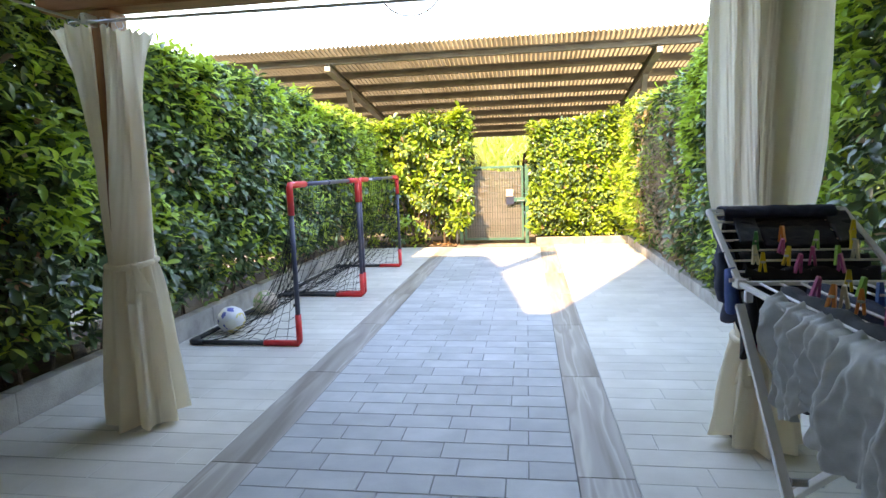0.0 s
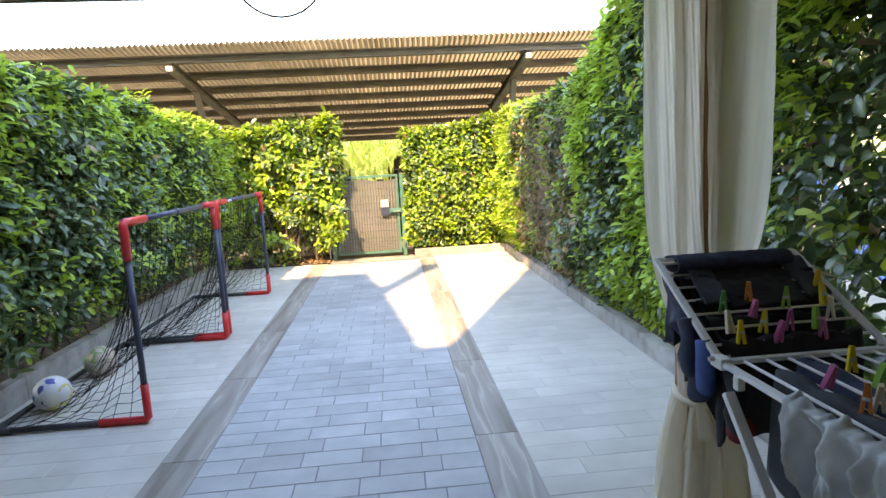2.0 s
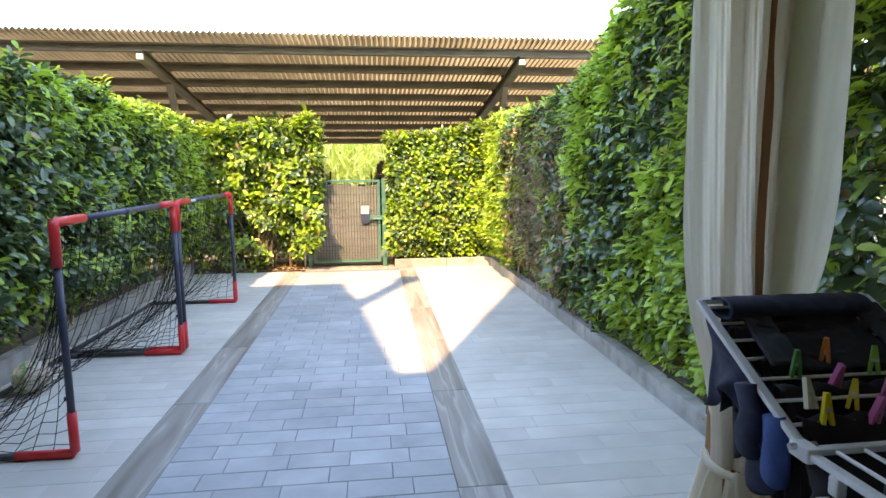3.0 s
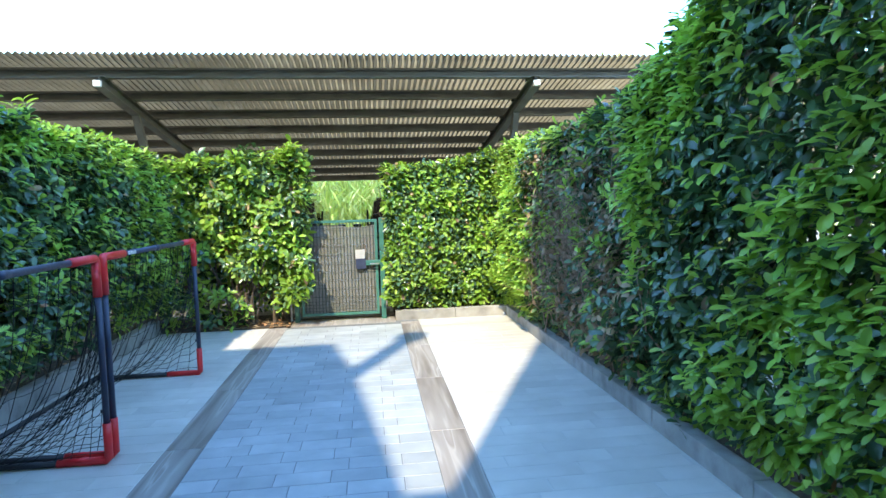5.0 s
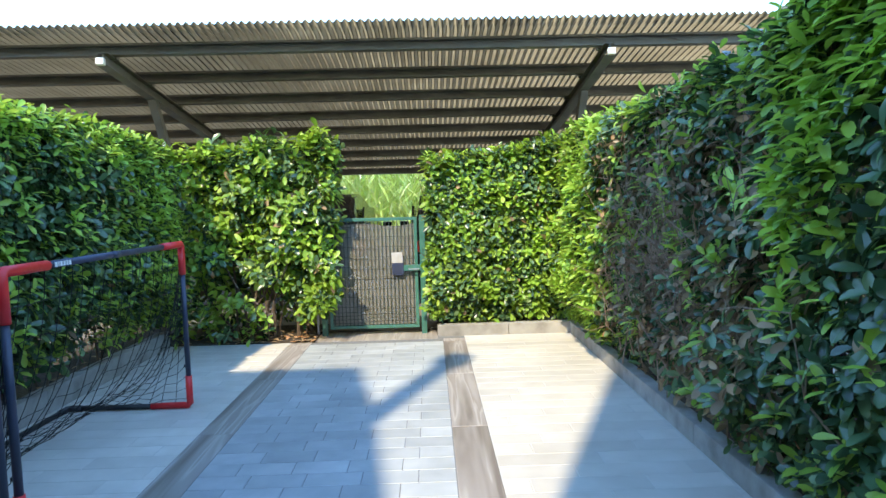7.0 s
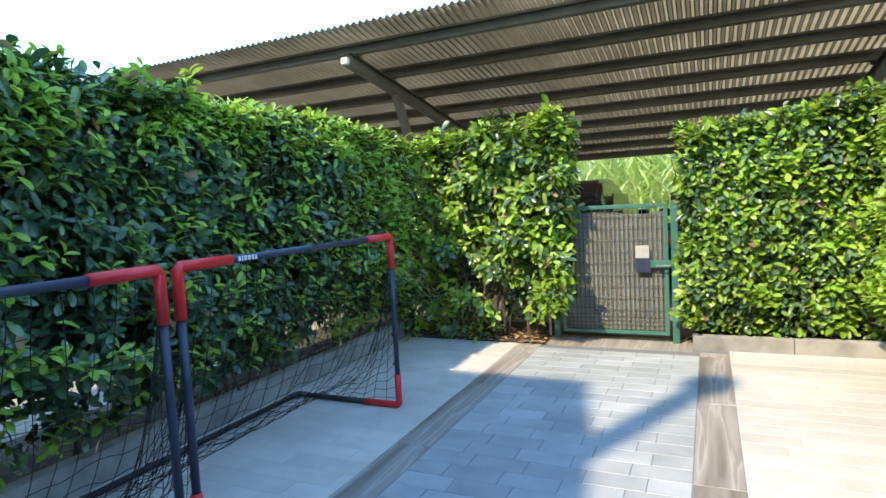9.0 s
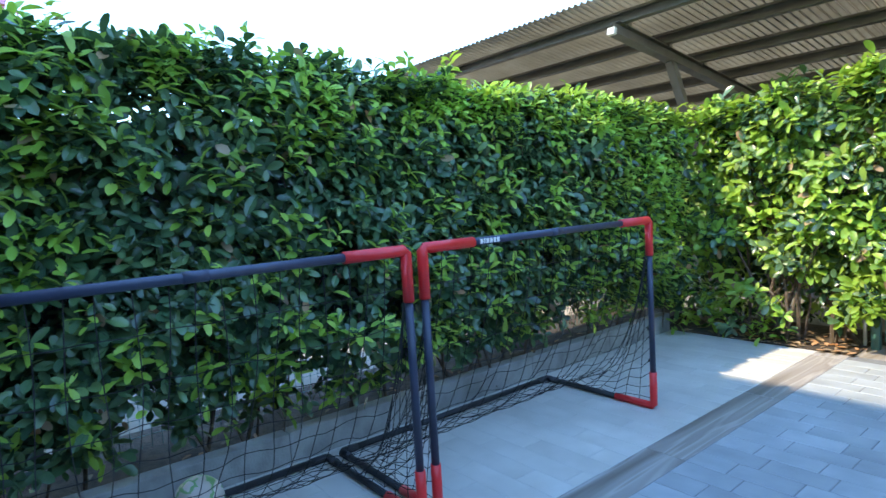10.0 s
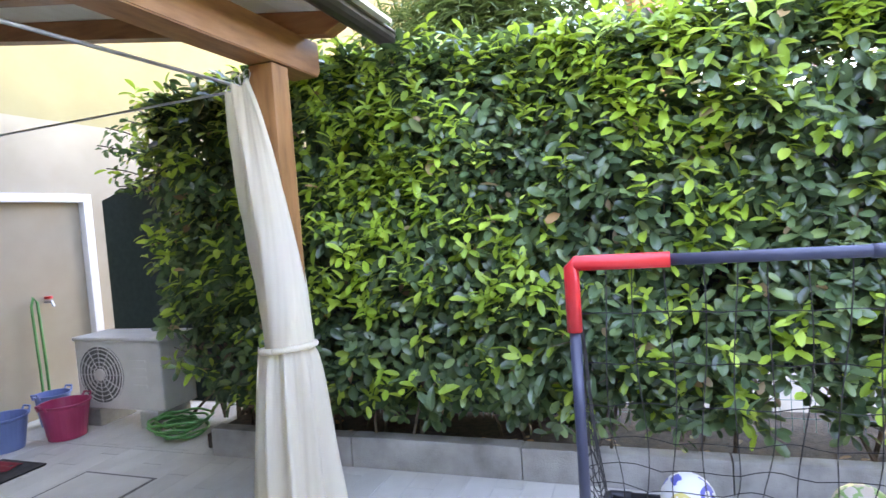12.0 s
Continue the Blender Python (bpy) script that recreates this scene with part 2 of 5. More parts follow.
M_CAR = surface("black_car_paint", [(0.3, (0.010, 0.011, 0.013)), (0.7, (0.016, 0.017, 0.020))], scale=3, rough=0.18, bump=0)
M_RUBBER = surface("rubber", [(0.3, (0.018, 0.018, 0.018)), (0.7, (0.035, 0.035, 0.035))], scale=20, rough=0.85, bump=0.2)
M_BLUE = surface("blue_plastic", [(0.3, (0.02, 0.14, 0.50)), (0.7, (0.03, 0.20, 0.62))], scale=5, rough=0.4, bump=0.05)
M_PINK_TUB = surface("raspberry_plastic", [(0.3, (0.42, 0.03, 0.09)), (0.7, (0.52, 0.05, 0.13))], scale=5, rough=0.4, bump=0.05)
M_BLUE_TUB = surface("dusty_blue_plastic", [(0.3, (0.09, 0.17, 0.36)), (0.7, (0.13, 0.22, 0.43))], scale=5, rough=0.45, bump=0.05)
M_HOSE = surface("green_hose", [(0.3, (0.03, 0.22, 0.06)), (0.7, (0.06, 0.32, 0.10))], scale=9, rough=0.45, bump=0.03)
M_DENIM = cloth_material("dark_navy_denim", [(0.3, (0.016, 0.022, 0.044)), (0.7, (0.036, 0.048, 0.09))])
M_BLACK_CLOTH = cloth_material("black_cotton", [(0.3, (0.008, 0.008, 0.010)), (0.7, (0.018, 0.018, 0.022))])
M_CHARCOAL = cloth_material("charcoal_cotton", [(0.3, (0.030, 0.033, 0.040)), (0.7, (0.05, 0.055, 0.065))])
M_GREY_CLOTH = cloth_material("grey_jersey", [(0.3, (0.42, 0.455, 0.47)), (0.7, (0.56, 0.59, 0.605))])
M_BLUE_CLOTH = cloth_material("blue_cotton", [(0.3, (0.02, 0.06, 0.20)), (0.7, (0.03, 0.10, 0.30))])
M_SOCK_RED = cloth_material("dark_red_knit", [(0.3, (0.20, 0.012, 0.018)), (0.7, (0.28, 0.02, 0.025))])
PEG = {k: surface(k + "_peg_plastic", [(0.3, tuple(0.85 * v for v in c)), (0.7, c)], scale=20, rough=0.35, bump=0) for k, c in
       {"yellow": (0.75, 0.55, 0.03), "orange": (0.80, 0.24, 0.05), "pink": (0.60, 0.12, 0.30), "green": (0.22, 0.52, 0.08), "dark_green": (0.04, 0.28, 0.08), "cream": (0.72, 0.66, 0.50), "blue": (0.03, 0.14, 0.42)}.items()}

# ---- building helpers ----
def thing(name, label, category, at=(0, 0, 0), group="", kind=""):
    ob = new(name)
    ob.location = at
    ob.empty_display_size = 0.1
    return tagged(ob, label, category, group, kind)


def finish(bm, name, material, smooth=False):
    me = bpy.data.meshes.new(name)
    bmesh.ops.recalc_face_normals(bm, faces=bm.faces)
    bm.to_mesh(me)
    bm.free()
    for mt in material if isinstance(material, (list, tuple)) else [material]:
        me.materials.append(mt)
    if smooth:
        me.polygons.foreach_set("use_smooth", [True] * len(me.polygons))
    return me


def part(name, bm, material, parent=None, label="", smooth=False, kind=""):
    """Links a bmesh as one mesh object, in world coordinates, under a thing or a part."""
    ob = new(name, finish(bm, name, material, smooth))
    if parent is not None:
        ob.parent = parent
        # parts are drawn in world coordinates: only a thing's own Empty is set off from the origin
        ob.matrix_parent_inverse = Matrix.Translation(-parent.location)
    return tagged(ob, label, kind=kind)


def raw(name, verts, faces, materials, parent=None, label="", kind="", indices=None, smooth=False):
    """The same from arrays, for the many small pieces of stuff."""
    me = bpy.data.meshes.new(name)
    verts, faces = np.asarray(verts, np.float32), np.asarray(faces, np.int32)
    n, k = faces.shape
    me.vertices.add(len(verts))
    me.vertices.foreach_set("co", verts.ravel())
    me.loops.add(n * k)
    me.loops.foreach_set("vertex_index", faces.ravel())
    me.polygons.add(n)
    me.polygons.foreach_set("loop_start", np.arange(0, n * k, k, dtype=np.int32))
    for mt in materials:
        me.materials.append(mt)
    if indices is not None:
        me.polygons.foreach_set("material_index", np.asarray(indices, np.int32))
    if smooth:
        me.polygons.foreach_set("use_smooth", np.ones(n, bool))
    me.update()
    me.validate()
    ob = new(name, me)
    if parent is not None:
        ob.parent = parent
        # parts are drawn in world coordinates: only a thing's own Empty is set off from the origin
        ob.matrix_parent_inverse = Matrix.Translation(-parent.location)
    return tagged(ob, label, kind=kind)


def box(bm, x0, x1, y0, y1, z0, z1, bevel=0.0, m=None):
    made = bmesh.ops.create_cube(bm, size=1)["verts"]
    t = Matrix.Translation(((x0 + x1) / 2, (y0 + y1) / 2, (z0 + z1) / 2)) @ Matrix.Diagonal((x1 - x0, y1 - y0, z1 - z0, 1))
    bmesh.ops.transform(bm, matrix=(m @ t) if m is not None else t, verts=made)
    if bevel:
        edges = list({e for v in made for e in v.link_edges})
        bmesh.ops.bevel(bm, geom=edges, offset=bevel, segments=2, affect="EDGES", profile=0.6)
    return bm


def boxed(*a, **k):
    return box(bmesh.new(), *a, **k)


def tube(bm, points, radius, segs=8, caps=True):
    """A round tube along points; radius is one number or one for each point."""
    pts = [Vector(p) for p in points]
    rad = radius if isinstance(radius, (list, tuple)) else [radius] * len(pts)
    rings, ref = [], None
    for k, p in enumerate(pts):
        way = (pts[min(k + 1, len(pts) - 1)] - pts[max(k - 1, 0)]).normalized()
        if ref is None:
            ref = way.orthogonal().normalized()
        ref = (ref - way * ref.dot(way)).normalized()
        side = way.cross(ref)
        rings.append([bm.verts.new(p + rad[k] * (math.cos(a) * ref + math.sin(a) * side)) for a in [2 * math.pi * s / segs for s in range(segs)]])
    for a, b in zip(rings, rings[1:]):
        for s in range(segs):
            bm.faces.new((a[s], a[(s + 1) % segs], b[(s + 1) % segs], b[s]))
    if caps:
        bm.faces.new(rings[0][::-1])
        bm.faces.new(rings[-1])
    return bm


def tubed(points, radius, segs=8):
    return tube(bmesh.new(), points, radius, segs)


def sheet(f, nu, nv, thick=0.0):
    """A cloth or plate: f(u, v) gives the place, u and v from 0 to 1."""
    bm = bmesh.new()
    vs = [[bm.verts.new(f(i / nu, j / nv)) for i in range(nu + 1)] for j in range(nv + 1)]
    for j in range(nv):
        for i in range(nu):
            bm.faces.new((vs[j][i], vs[j][i + 1], vs[j + 1][i + 1], vs[j + 1][i]))
    if thick:
        bmesh.ops.recalc_face_normals(bm, faces=bm.faces)
        bmesh.ops.solidify(bm, geom=list(bm.faces), thickness=thick)
    return bm


def lathe(profile, segs=20, at=(0, 0, 0)):
    """A turned shape from (radius, z) pairs."""
    bm = bmesh.new()
    rings = [[bm.verts.new((at[0] + r * math.cos(2 * math.pi * s / segs), at[1] + r * math.sin(2 * math.pi * s / segs), at[2] + z)) for s in range(segs)] for r, z in profile]
    for a, b in zip(rings, rings[1:]):
        for s in range(segs):
            bm.faces.new((a[s], a[(s + 1) % segs], b[(s + 1) % segs], b[s]))
    bm.faces.new(rings[0][::-1])
    bm.faces.new(rings[-1])
    return bm


def prism(points, axis, a, b):
    """A flat outline drawn out along an axis ("x", "y" or "z") from a to b."""
    bm = bmesh.new()
    put = {"x": lambda p, c: (c, p[0], p[1]), "y": lambda p, c: (p[0], c, p[1]), "z": lambda p, c: (p[0], p[1], c)}[axis]
    lo, hi = [[bm.verts.new(put(p, c)) for p in points] for c in (a, b)]
    bm.faces.new(lo)
    bm.faces.new(hi[::-1])
    n = len(points)
    for k in range(n):
        bm.faces.new((lo[k], lo[(k + 1) % n], hi[(k + 1) % n], hi[k]))
    return bm


rng = np.random.default_rng(7)


def unit(v):
    return v / np.maximum(np.linalg.norm(v, axis=-1, keepdims=True), 1e-9)


def leaves(base, along, normal, length, width, droop=0.25, fold=0.18):
    """Many leaves at once: lance shapes folded on the midrib. Returns verts and faces."""
    n = len(base)
    along = unit(along)
    normal = unit(normal - along * (normal * along).sum(-1, keepdims=True))
    side = np.cross(normal, along)
    L, W = length[:, None], width[:, None]

    def at(u, s, h):
        return base + along * (L * u) + side * (W * s) + normal * (L * h)
    mid = -droop
    v = np.stack([at(0, 0, 0), at(0.28, -0.34, fold * 0.4 + mid * 0.06), at(0.28, 0.34, fold * 0.4 + mid * 0.06), at(0.32, 0, mid * 0.05),
                  at(0.62, -0.50, fold * 0.5 + mid * 0.36), at(0.62, 0.50, fold * 0.5 + mid * 0.36), at(0.66, 0, mid * 0.34),
                  at(0.90, -0.33, fold * 0.3 + mid * 0.78), at(0.90, 0.33, fold * 0.3 + mid * 0.78), at(1.0, 0, mid * 0.95)], 1)
    f = np.array([(0, 3, 1), (0, 2, 3), (1, 3, 6), (1, 6, 4), (3, 2, 5), (3, 5, 6), (4, 6, 9), (4, 9, 7), (6, 5, 8), (6, 8, 9)])
    faces = (np.arange(n)[:, None, None] * 10 + f[None]).reshape(-1, 3)
    return v.reshape(-1, 3), faces


def sprays(tips, out, per, length, spread=0.9, lift=0.35):
    """Whorls of leaves round shoot tips that point along out. Returns base, along and normal of each leaf."""
    n = len(tips)
    out = unit(out + rng.normal(0, 0.35, (n, 3)) + np.array([0, 0, lift]))
    ref = unit(np.cross(out, rng.normal(0, 1, (n, 3))))
    other = np.cross(out, ref)
    ang = rng.uniform(0, 6.28, (n, 1)) + np.arange(per)[None] * 2.4
    step = (np.arange(per)[None] / per)
    ang, step = ang[..., None], np.broadcast_to(step, (n, per))[..., None]
    ring = np.cos(ang) * ref[:, None] + np.sin(ang) * other[:, None]
    along = ring * (spread * (1.15 - 0.6 * step)) + out[:, None] * (0.10 + 0.55 * step) - np.array([0, 0, 0.18])
    base = tips[:, None] - out[:, None] * (length * 1.1 * (1 - step))
    normal = out[:, None] * 1.0 - ring * 0.25 + np.array([0, 0, 0.35])
    along = along + rng.normal(0, 0.15, along.shape)
    return base.reshape(-1, 3), along.reshape(-1, 3), (normal + rng.normal(0, 0.2, normal.shape)).reshape(-1, 3)

# ---- ground and plot ----
GROUND = -0.03
ground = part("ground", boxed(-400, 400, -400, 400, GROUND - 0.5, GROUND), M_EARTH, kind="structure", label="dry pale earth around the gardens")
part("parking_ground", boxed(-30, 30, 10.6, 18.6, GROUND + 0.002, GROUND + 0.018), M_GRAVEL, kind="structure", label="pale gravel of the car park")
KERB_L, KERB_R, END_Y = -2.36, 1.88, 10.12
part("hedge_bed", boxed(-3.3, KERB_L - 0.1, 2.1, 10.7, GROUND, 0.09), M_SOIL, kind="structure", label="dark soil of the planted strip")
part("hedge_bed", boxed(KERB_R + 0.1, 2.95, 0.2, 10.9, GROUND, 0.06), M_SOIL, kind="structure", label="dark soil of the planted strip")
part("hedge_bed", boxed(0.44, KERB_R + 0.1, END_Y + 0.1, 10.9, GROUND, 0.06), M_SOIL, kind="structure", label="dark soil of the planted strip")
part("hedge_bed", boxed(KERB_L - 0.1, -0.86, 10.02, 10.9, GROUND, 0.012), M_SOIL, kind="structure", label="dark soil and dry leaves under the bush")


def kerb_run(name, label, along, fixed, width, a, b, height, step=1.0):
    """A kerb of concrete lengths, butted with a small joint."""
    holder = thing(name, label, "kerb", kind="structure")
    n = max(1, round((b - a) / step))
    for k in range(n):
        c, d = a + (b - a) * k / n + 0.002, a + (b - a) * (k + 1) / n - 0.002
        dz, dx = rng.uniform(-0.003, 0.003), rng.uniform(-0.003, 0.003)
        if along == "y":
            part("kerbstone", boxed(fixed + dx, fixed + width + dx, c, d, GROUND, height + dz, bevel=0.008), M_CONCRETE, holder)
        else:
            part("kerbstone", boxed(c, d, fixed + dx, fixed + width + dx, GROUND, height + dz, bevel=0.008), M_CONCRETE, holder)


kerb_run("kerb_west", "weathered grey concrete kerb along the hedge", "y", KERB_L - 0.10, 0.10, 2.22, 10.0, 0.17)
kerb_run("kerb_east", "pale concrete kerb along the hedge", "y", KERB_R, 0.10, 0.3, END_Y, 0.12)
kerb_run("kerb_end", "pale concrete kerb beside the gate", "x", END_Y, 0.10, 0.44, KERB_R + 0.10, 0.12, step=0.78)

# ---- the house behind, in yellow render; unseen upper outline cut to shade the garden ----
FACADE = 0.15
house = thing("house", "pale yellow rendered row house", "house", kind="structure")
bm = prism([(-7.6, 0), (-2.12, 0), (-2.12, 6.9), (-3.48, 9.85), (-4.18, 11.2), (-7.6, 11.2)], "y", FACADE - 9, FACADE)
bm2 = prism([(-2.12, 0), (-0.55, 0), (-0.55, 11.7), (-1.9, 11.7), (-1.9, 6.9), (-2.12, 6.9)], "y", FACADE - 9, FACADE)
part("wall_west", bm, M_WALL_YELLOW, house, "pale yellow rendered wall")
part("wall_middle", bm2, M_WALL_YELLOW, house, "pale yellow rendered wall")
part("wall_east", boxed(0.95, 3.3, FACADE - 9, FACADE, 0, 11.7), M_WALL_YELLOW, house, "pale yellow rendered wall")
part("wall_above_door", boxed(-0.55, 0.95, FACADE - 9, FACADE, 2.15, 11.7), M_WALL_YELLOW, house, "pale yellow rendered wall")
part("wall_base", boxed(-6.5, -0.55, FACADE, FACADE + 0.018, 0, 2.42), M_WALL_BEIGE, house, "pale plaster lower wall")
part("doorway", boxed(-0.55, 0.95, FACADE - 0.42, FACADE - 0.36, 0, 2.15), M_GLASS_DARK, house, "dark glazed door")
part("roof", boxed(-7.5, -4.6, FACADE - 8.9, FACADE - 0.1, 11.22, 11.3), M_TILE_ROOF, house, "terracotta roof")
part("low_wing", boxed(-22, -7.6, FACADE - 9, FACADE - 0.02, 0, 6.3), M_WALL_YELLOW, house, "pale yellow rendered wall")
part("low_roof", boxed(-22, -7.6, FACADE - 9, FACADE + 0.2, 6.3, 6.45), M_TILE_ROOF, house, "terracotta roof")
# never in view: added to cast the bar and round head of shade
chimney = thing("chimney", "round flue pipe with a cowl", "chimney", (-3.47, FACADE - 0.3, 9.4))
part("flue", tubed([(-3.47, FACADE - 0.12, 9.2), (-3.47, FACADE - 0.12, 11.5)], 0.10, 12), M_ZINC, chimney)
part("cowl", lathe([(0.16, 0), (0.18, 0.05), (0.16, 0.24), (0.04, 0.32)], 14, (-3.47, FACADE - 0.12, 11.42)), M_ZINC, chimney)


# ---- leafy masses ----
def bumps(a, b, k=0.0):
    return 0.55 * np.sin(2.1 * a + 1.3 * b + k) + 0.35 * np.sin(5.3 * a - 3.1 * b + 2 * k) + 0.3 * np.sin(9.7 * b + 4.1 * a + 3 * k)


def foliage(parent, tips, outs, young, dry, length=0.088, per=6, width=0.46, name="leaves"):
    """Leaves in whorls at the tips; young and dry give each whorl's chance of being bright or brown."""
    base, along, normal = sprays(tips, outs, per, length)
    n = len(base)
    size = length * rng.uniform(0.65, 1.2, n)
    v, f = leaves(base, along, normal, size, size * width * rng.uniform(0.85, 1.15, n), droop=rng.uniform(0.1, 0.35))
    u = np.repeat(rng.uniform(0, 1, len(tips)), per)
    idx = np.where(np.repeat(dry, per) > rng.uniform(0, 1, n), 2, np.where(np.repeat(young, per) > u, 1, 0))
    idx = np.where(rng.uniform(0, 1, n) < 0.0022, 3, idx)
    return raw(name, v, f, [M_LEAF, M_LEAF_YOUNG, M_LEAF_DRY, M_LEAF_DEAD], parent, kind="stuff", indices=np.repeat(idx, 10))


def twigs(parent, bases, tops, thick=0.010, wobble=0.16, name="twig_mass", bark=None):
    """Crooked stems from the bases to the tops, with side shoots, in one mesh of stuff."""
    bm = bmesh.new()
    for a, b in zip(bases, tops):
        a, b = Vector(a), Vector(b)
        k = [a.lerp(b, t) + Vector(rng.normal(0, wobble * (0.2 + t) * (t > 0) * 0.6, 3)) for t in (0, 0.25, 0.5, 0.75, 1)]
        r0 = thick * rng.uniform(0.6, 1.3)
        tube(bm, k, [r0, r0 * 0.85, r0 * 0.65, r0 * 0.45, r0 * 0.2], 5, caps=False)
        for q in range(3):
            s = k[1 + q % 3]
            e = s + Vector(rng.normal(0, 0.16, 3)) + Vector((0, 0, 0.16))
            tube(bm, [s, s.lerp(e, 0.5) + Vector(rng.normal(0, 0.02, 3)), e], [r0 * 0.5, r0 * 0.4, r0 * 0.15], 4, caps=False)
    return part(name, bm, bark or M_BARK, parent, kind="stuff")


def hedge_along_y(name, label, face, way, back, y0, y1, z0, top, young, dry, density=310, thin=None, group="", inner=1.0):
    """A clipped hedge whose face looks along way (+1 or -1 in x); top(y) is its height."""
    h = thing(name, label, "hedge", ((face + back) / 2, (y0 + y1) / 2, 0.05), group=group)
    L = y1 - y0
    # face
    n = int(density * L * 2.1)
    y, s = rng.uniform(y0, y1, n), rng.uniform(0, 1, n) ** 0.92
    z = z0 + s * (top(y) - z0)
    inset = rng.exponential(0.085, n)
    x = face - way * (inset - 0.04 - 0.085 * bumps(y, z) + 0.22 * np.clip((z0 + 0.35 - z) / 0.35, 0, 1) + 0.08 * np.clip((z - top(y) + 0.22) / 0.22, 0, 1))
    outs = np.stack([np.full(n, way * 1.0), rng.normal(0, 0.3, n), np.full(n, 0.25) + 0.6 * (s > 0.93)], 1)
    # top
    m = int(density * 1.1 * L * abs(face - back))
    yt, xt = rng.uniform(y0, y1, m), rng.uniform(0, 1, m)
    zt = top(yt) + 0.05 * bumps(yt, xt * 3, 1.0) - rng.exponential(0.04, m) + 0.06 * rng.uniform(0, 1, m) ** 6
    tt = np.stack([face + (back - face) * xt, yt, zt], 1)
    to = np.stack([rng.normal(0, 0.35, m), rng.normal(0, 0.35, m), np.ones(m)], 1)
    # inside and far side
    q = int(density * inner * L * 2.1)
    yi, si = rng.uniform(y0, y1, q), rng.uniform(0, 1, q)
    ti = np.stack([face + (back - face) * rng.uniform(0.12, 0.95, q), yi, z0 + si * (top(yi) - z0)], 1)
    io = rng.normal(0, 1, (q, 3))
    tips, outs = np.concatenate([np.stack([x, y, z], 1), tt, ti]), np.concatenate([outs, to, io])
    if thin is not None:
        keep = rng.uniform(0, 1, len(tips)) > thin(tips)
        tips, outs = tips[keep], outs[keep]
    # dark hollows where the leaves are few
    hollow = (bumps(tips[:, 1] * 1.9, tips[:, 2] * 2.3, 4.0) > 0.55) & (tips[:, 2] < 1.65)
    keep = ~hollow | (rng.uniform(0, 1, len(tips)) > 0.74)
    tips, outs = tips[keep], outs[keep]
    foliage(h, tips, outs, young(tips) * 0.18, dry(tips))
    # bright tufts at the shoot tips, proud of the clipped face
    proud = x + way * np.minimum(inset, 0.3) * 0.8
    face_tips = np.concatenate([np.stack([proud, y, z], 1), tt])
    face_outs = np.concatenate([np.stack([np.full(n, way * 0.65), rng.normal(0, 0.3, n), np.full(n, 0.8)], 1), to])
    chosen = rng.uniform(0, 1, n + m) < 0.62 * young(face_tips) * (1 - np.clip(dry(face_tips), 0, 1))
    foliage(h, face_tips[chosen] + face_outs[chosen] * 0.035, face_outs[chosen], np.ones(chosen.sum()), np.zeros(chosen.sum()), length=0.084, per=7, width=0.40, name="shoot_mass")
    k = int(L * 5)
    by = rng.uniform(y0 + 0.1, y1 - 0.1, k)
    bx = face + (back - face) * rng.uniform(0.25, 0.7, k)
    bases = np.stack([bx, by, np.full(k, 0.03)], 1)
    tops = np.stack([face + (back - face) * rng.uniform(0.08, 0.9, k), by + rng.normal(0, 0.3, k), top(by) * rng.uniform(0.6, 0.97, k)], 1)
    twigs(h, bases, tops)
    return h


west_top = lambda y: np.interp(y, [0.9, 1.5, 2.4, 3.6, 5.0, 7.0, 9.0, 10.3], [1.75, 2.1, 2.2, 2.24, 2.17, 2.12, 2.07, 2.02])
east_top = lambda y: np.interp(y, [0.3, 4.2, 5.2, 5.6, 6.0, 6.7, 8.0, 10.2], [2.95, 2.8, 2.55, 2.33, 2.18, 2.10, 2.08, 2.10])
west_thin = lambda p: np.where(p[:, 2] < 0.42 + 0.18 * np.sin(p[:, 1] * 2.3), 0.5 * (p[:, 1] > 5.2) + 0.2, 0.0) * (p[:, 2] < 0.62)
# extra bright leaves beyond y 7 and 8.6 put sunlight into leaf colour
hedge_west = hedge_along_y("hedge", "tall clipped laurel hedge, dark green with bright young shoots", -2.17, 1, -2.95, 2.12, 10.1, 0.31, west_top,
              young=lambda p: np.clip(0.13 + 0.22 * (p[:, 2] > 1.75) + 0.7 * (p[:, 1] > 7.0) * (p[:, 2] > 1.9) + 0.3 * (p[:, 1] > 8.6) + 0.42 * (p[:, 1] < 5.2) * (p[:, 1] > 3.2) * (p[:, 2] > 0.95) * (np.sin(p[:, 1] * 3.1 + p[:, 2] * 2.3) > -0.2), 0, 1),
              dry=lambda p: np.full(len(p), 0.012), thin=west_thin, inner=0.75)
dry_patch = lambda p: np.clip(1 - np.hypot((p[:, 1] - 7.5) / 1.6, (p[:, 2] - 1.05) / 1.2), 0, 1)
# bright leaves cut beneath the pergola, added past 8.7: light put into colour
hedge_east = hedge_along_y("hedge", "tall laurel hedge with a dry brown patch and bare twigs", 1.80, -1, 2.55, 0.35, 10.2, 0.16, east_top,
              young=lambda p: np.clip(0.16 - 0.12 * (p[:, 1] < 3.2) + 0.95 * (p[:, 1] > 3.2) * (p[:, 1] < 6.2) * (np.sin(p[:, 1] * 2.7 + p[:, 2] * 1.9) > -0.3) + 0.22 * (p[:, 2] > 1.85) + 0.9 * (p[:, 1] > 8.7), 0, 1.6),
              dry=lambda p: np.clip(dry_patch(p) * 1.1, 0, 0.45) + 0.02, thin=lambda p: dry_patch(p) * 0.12)
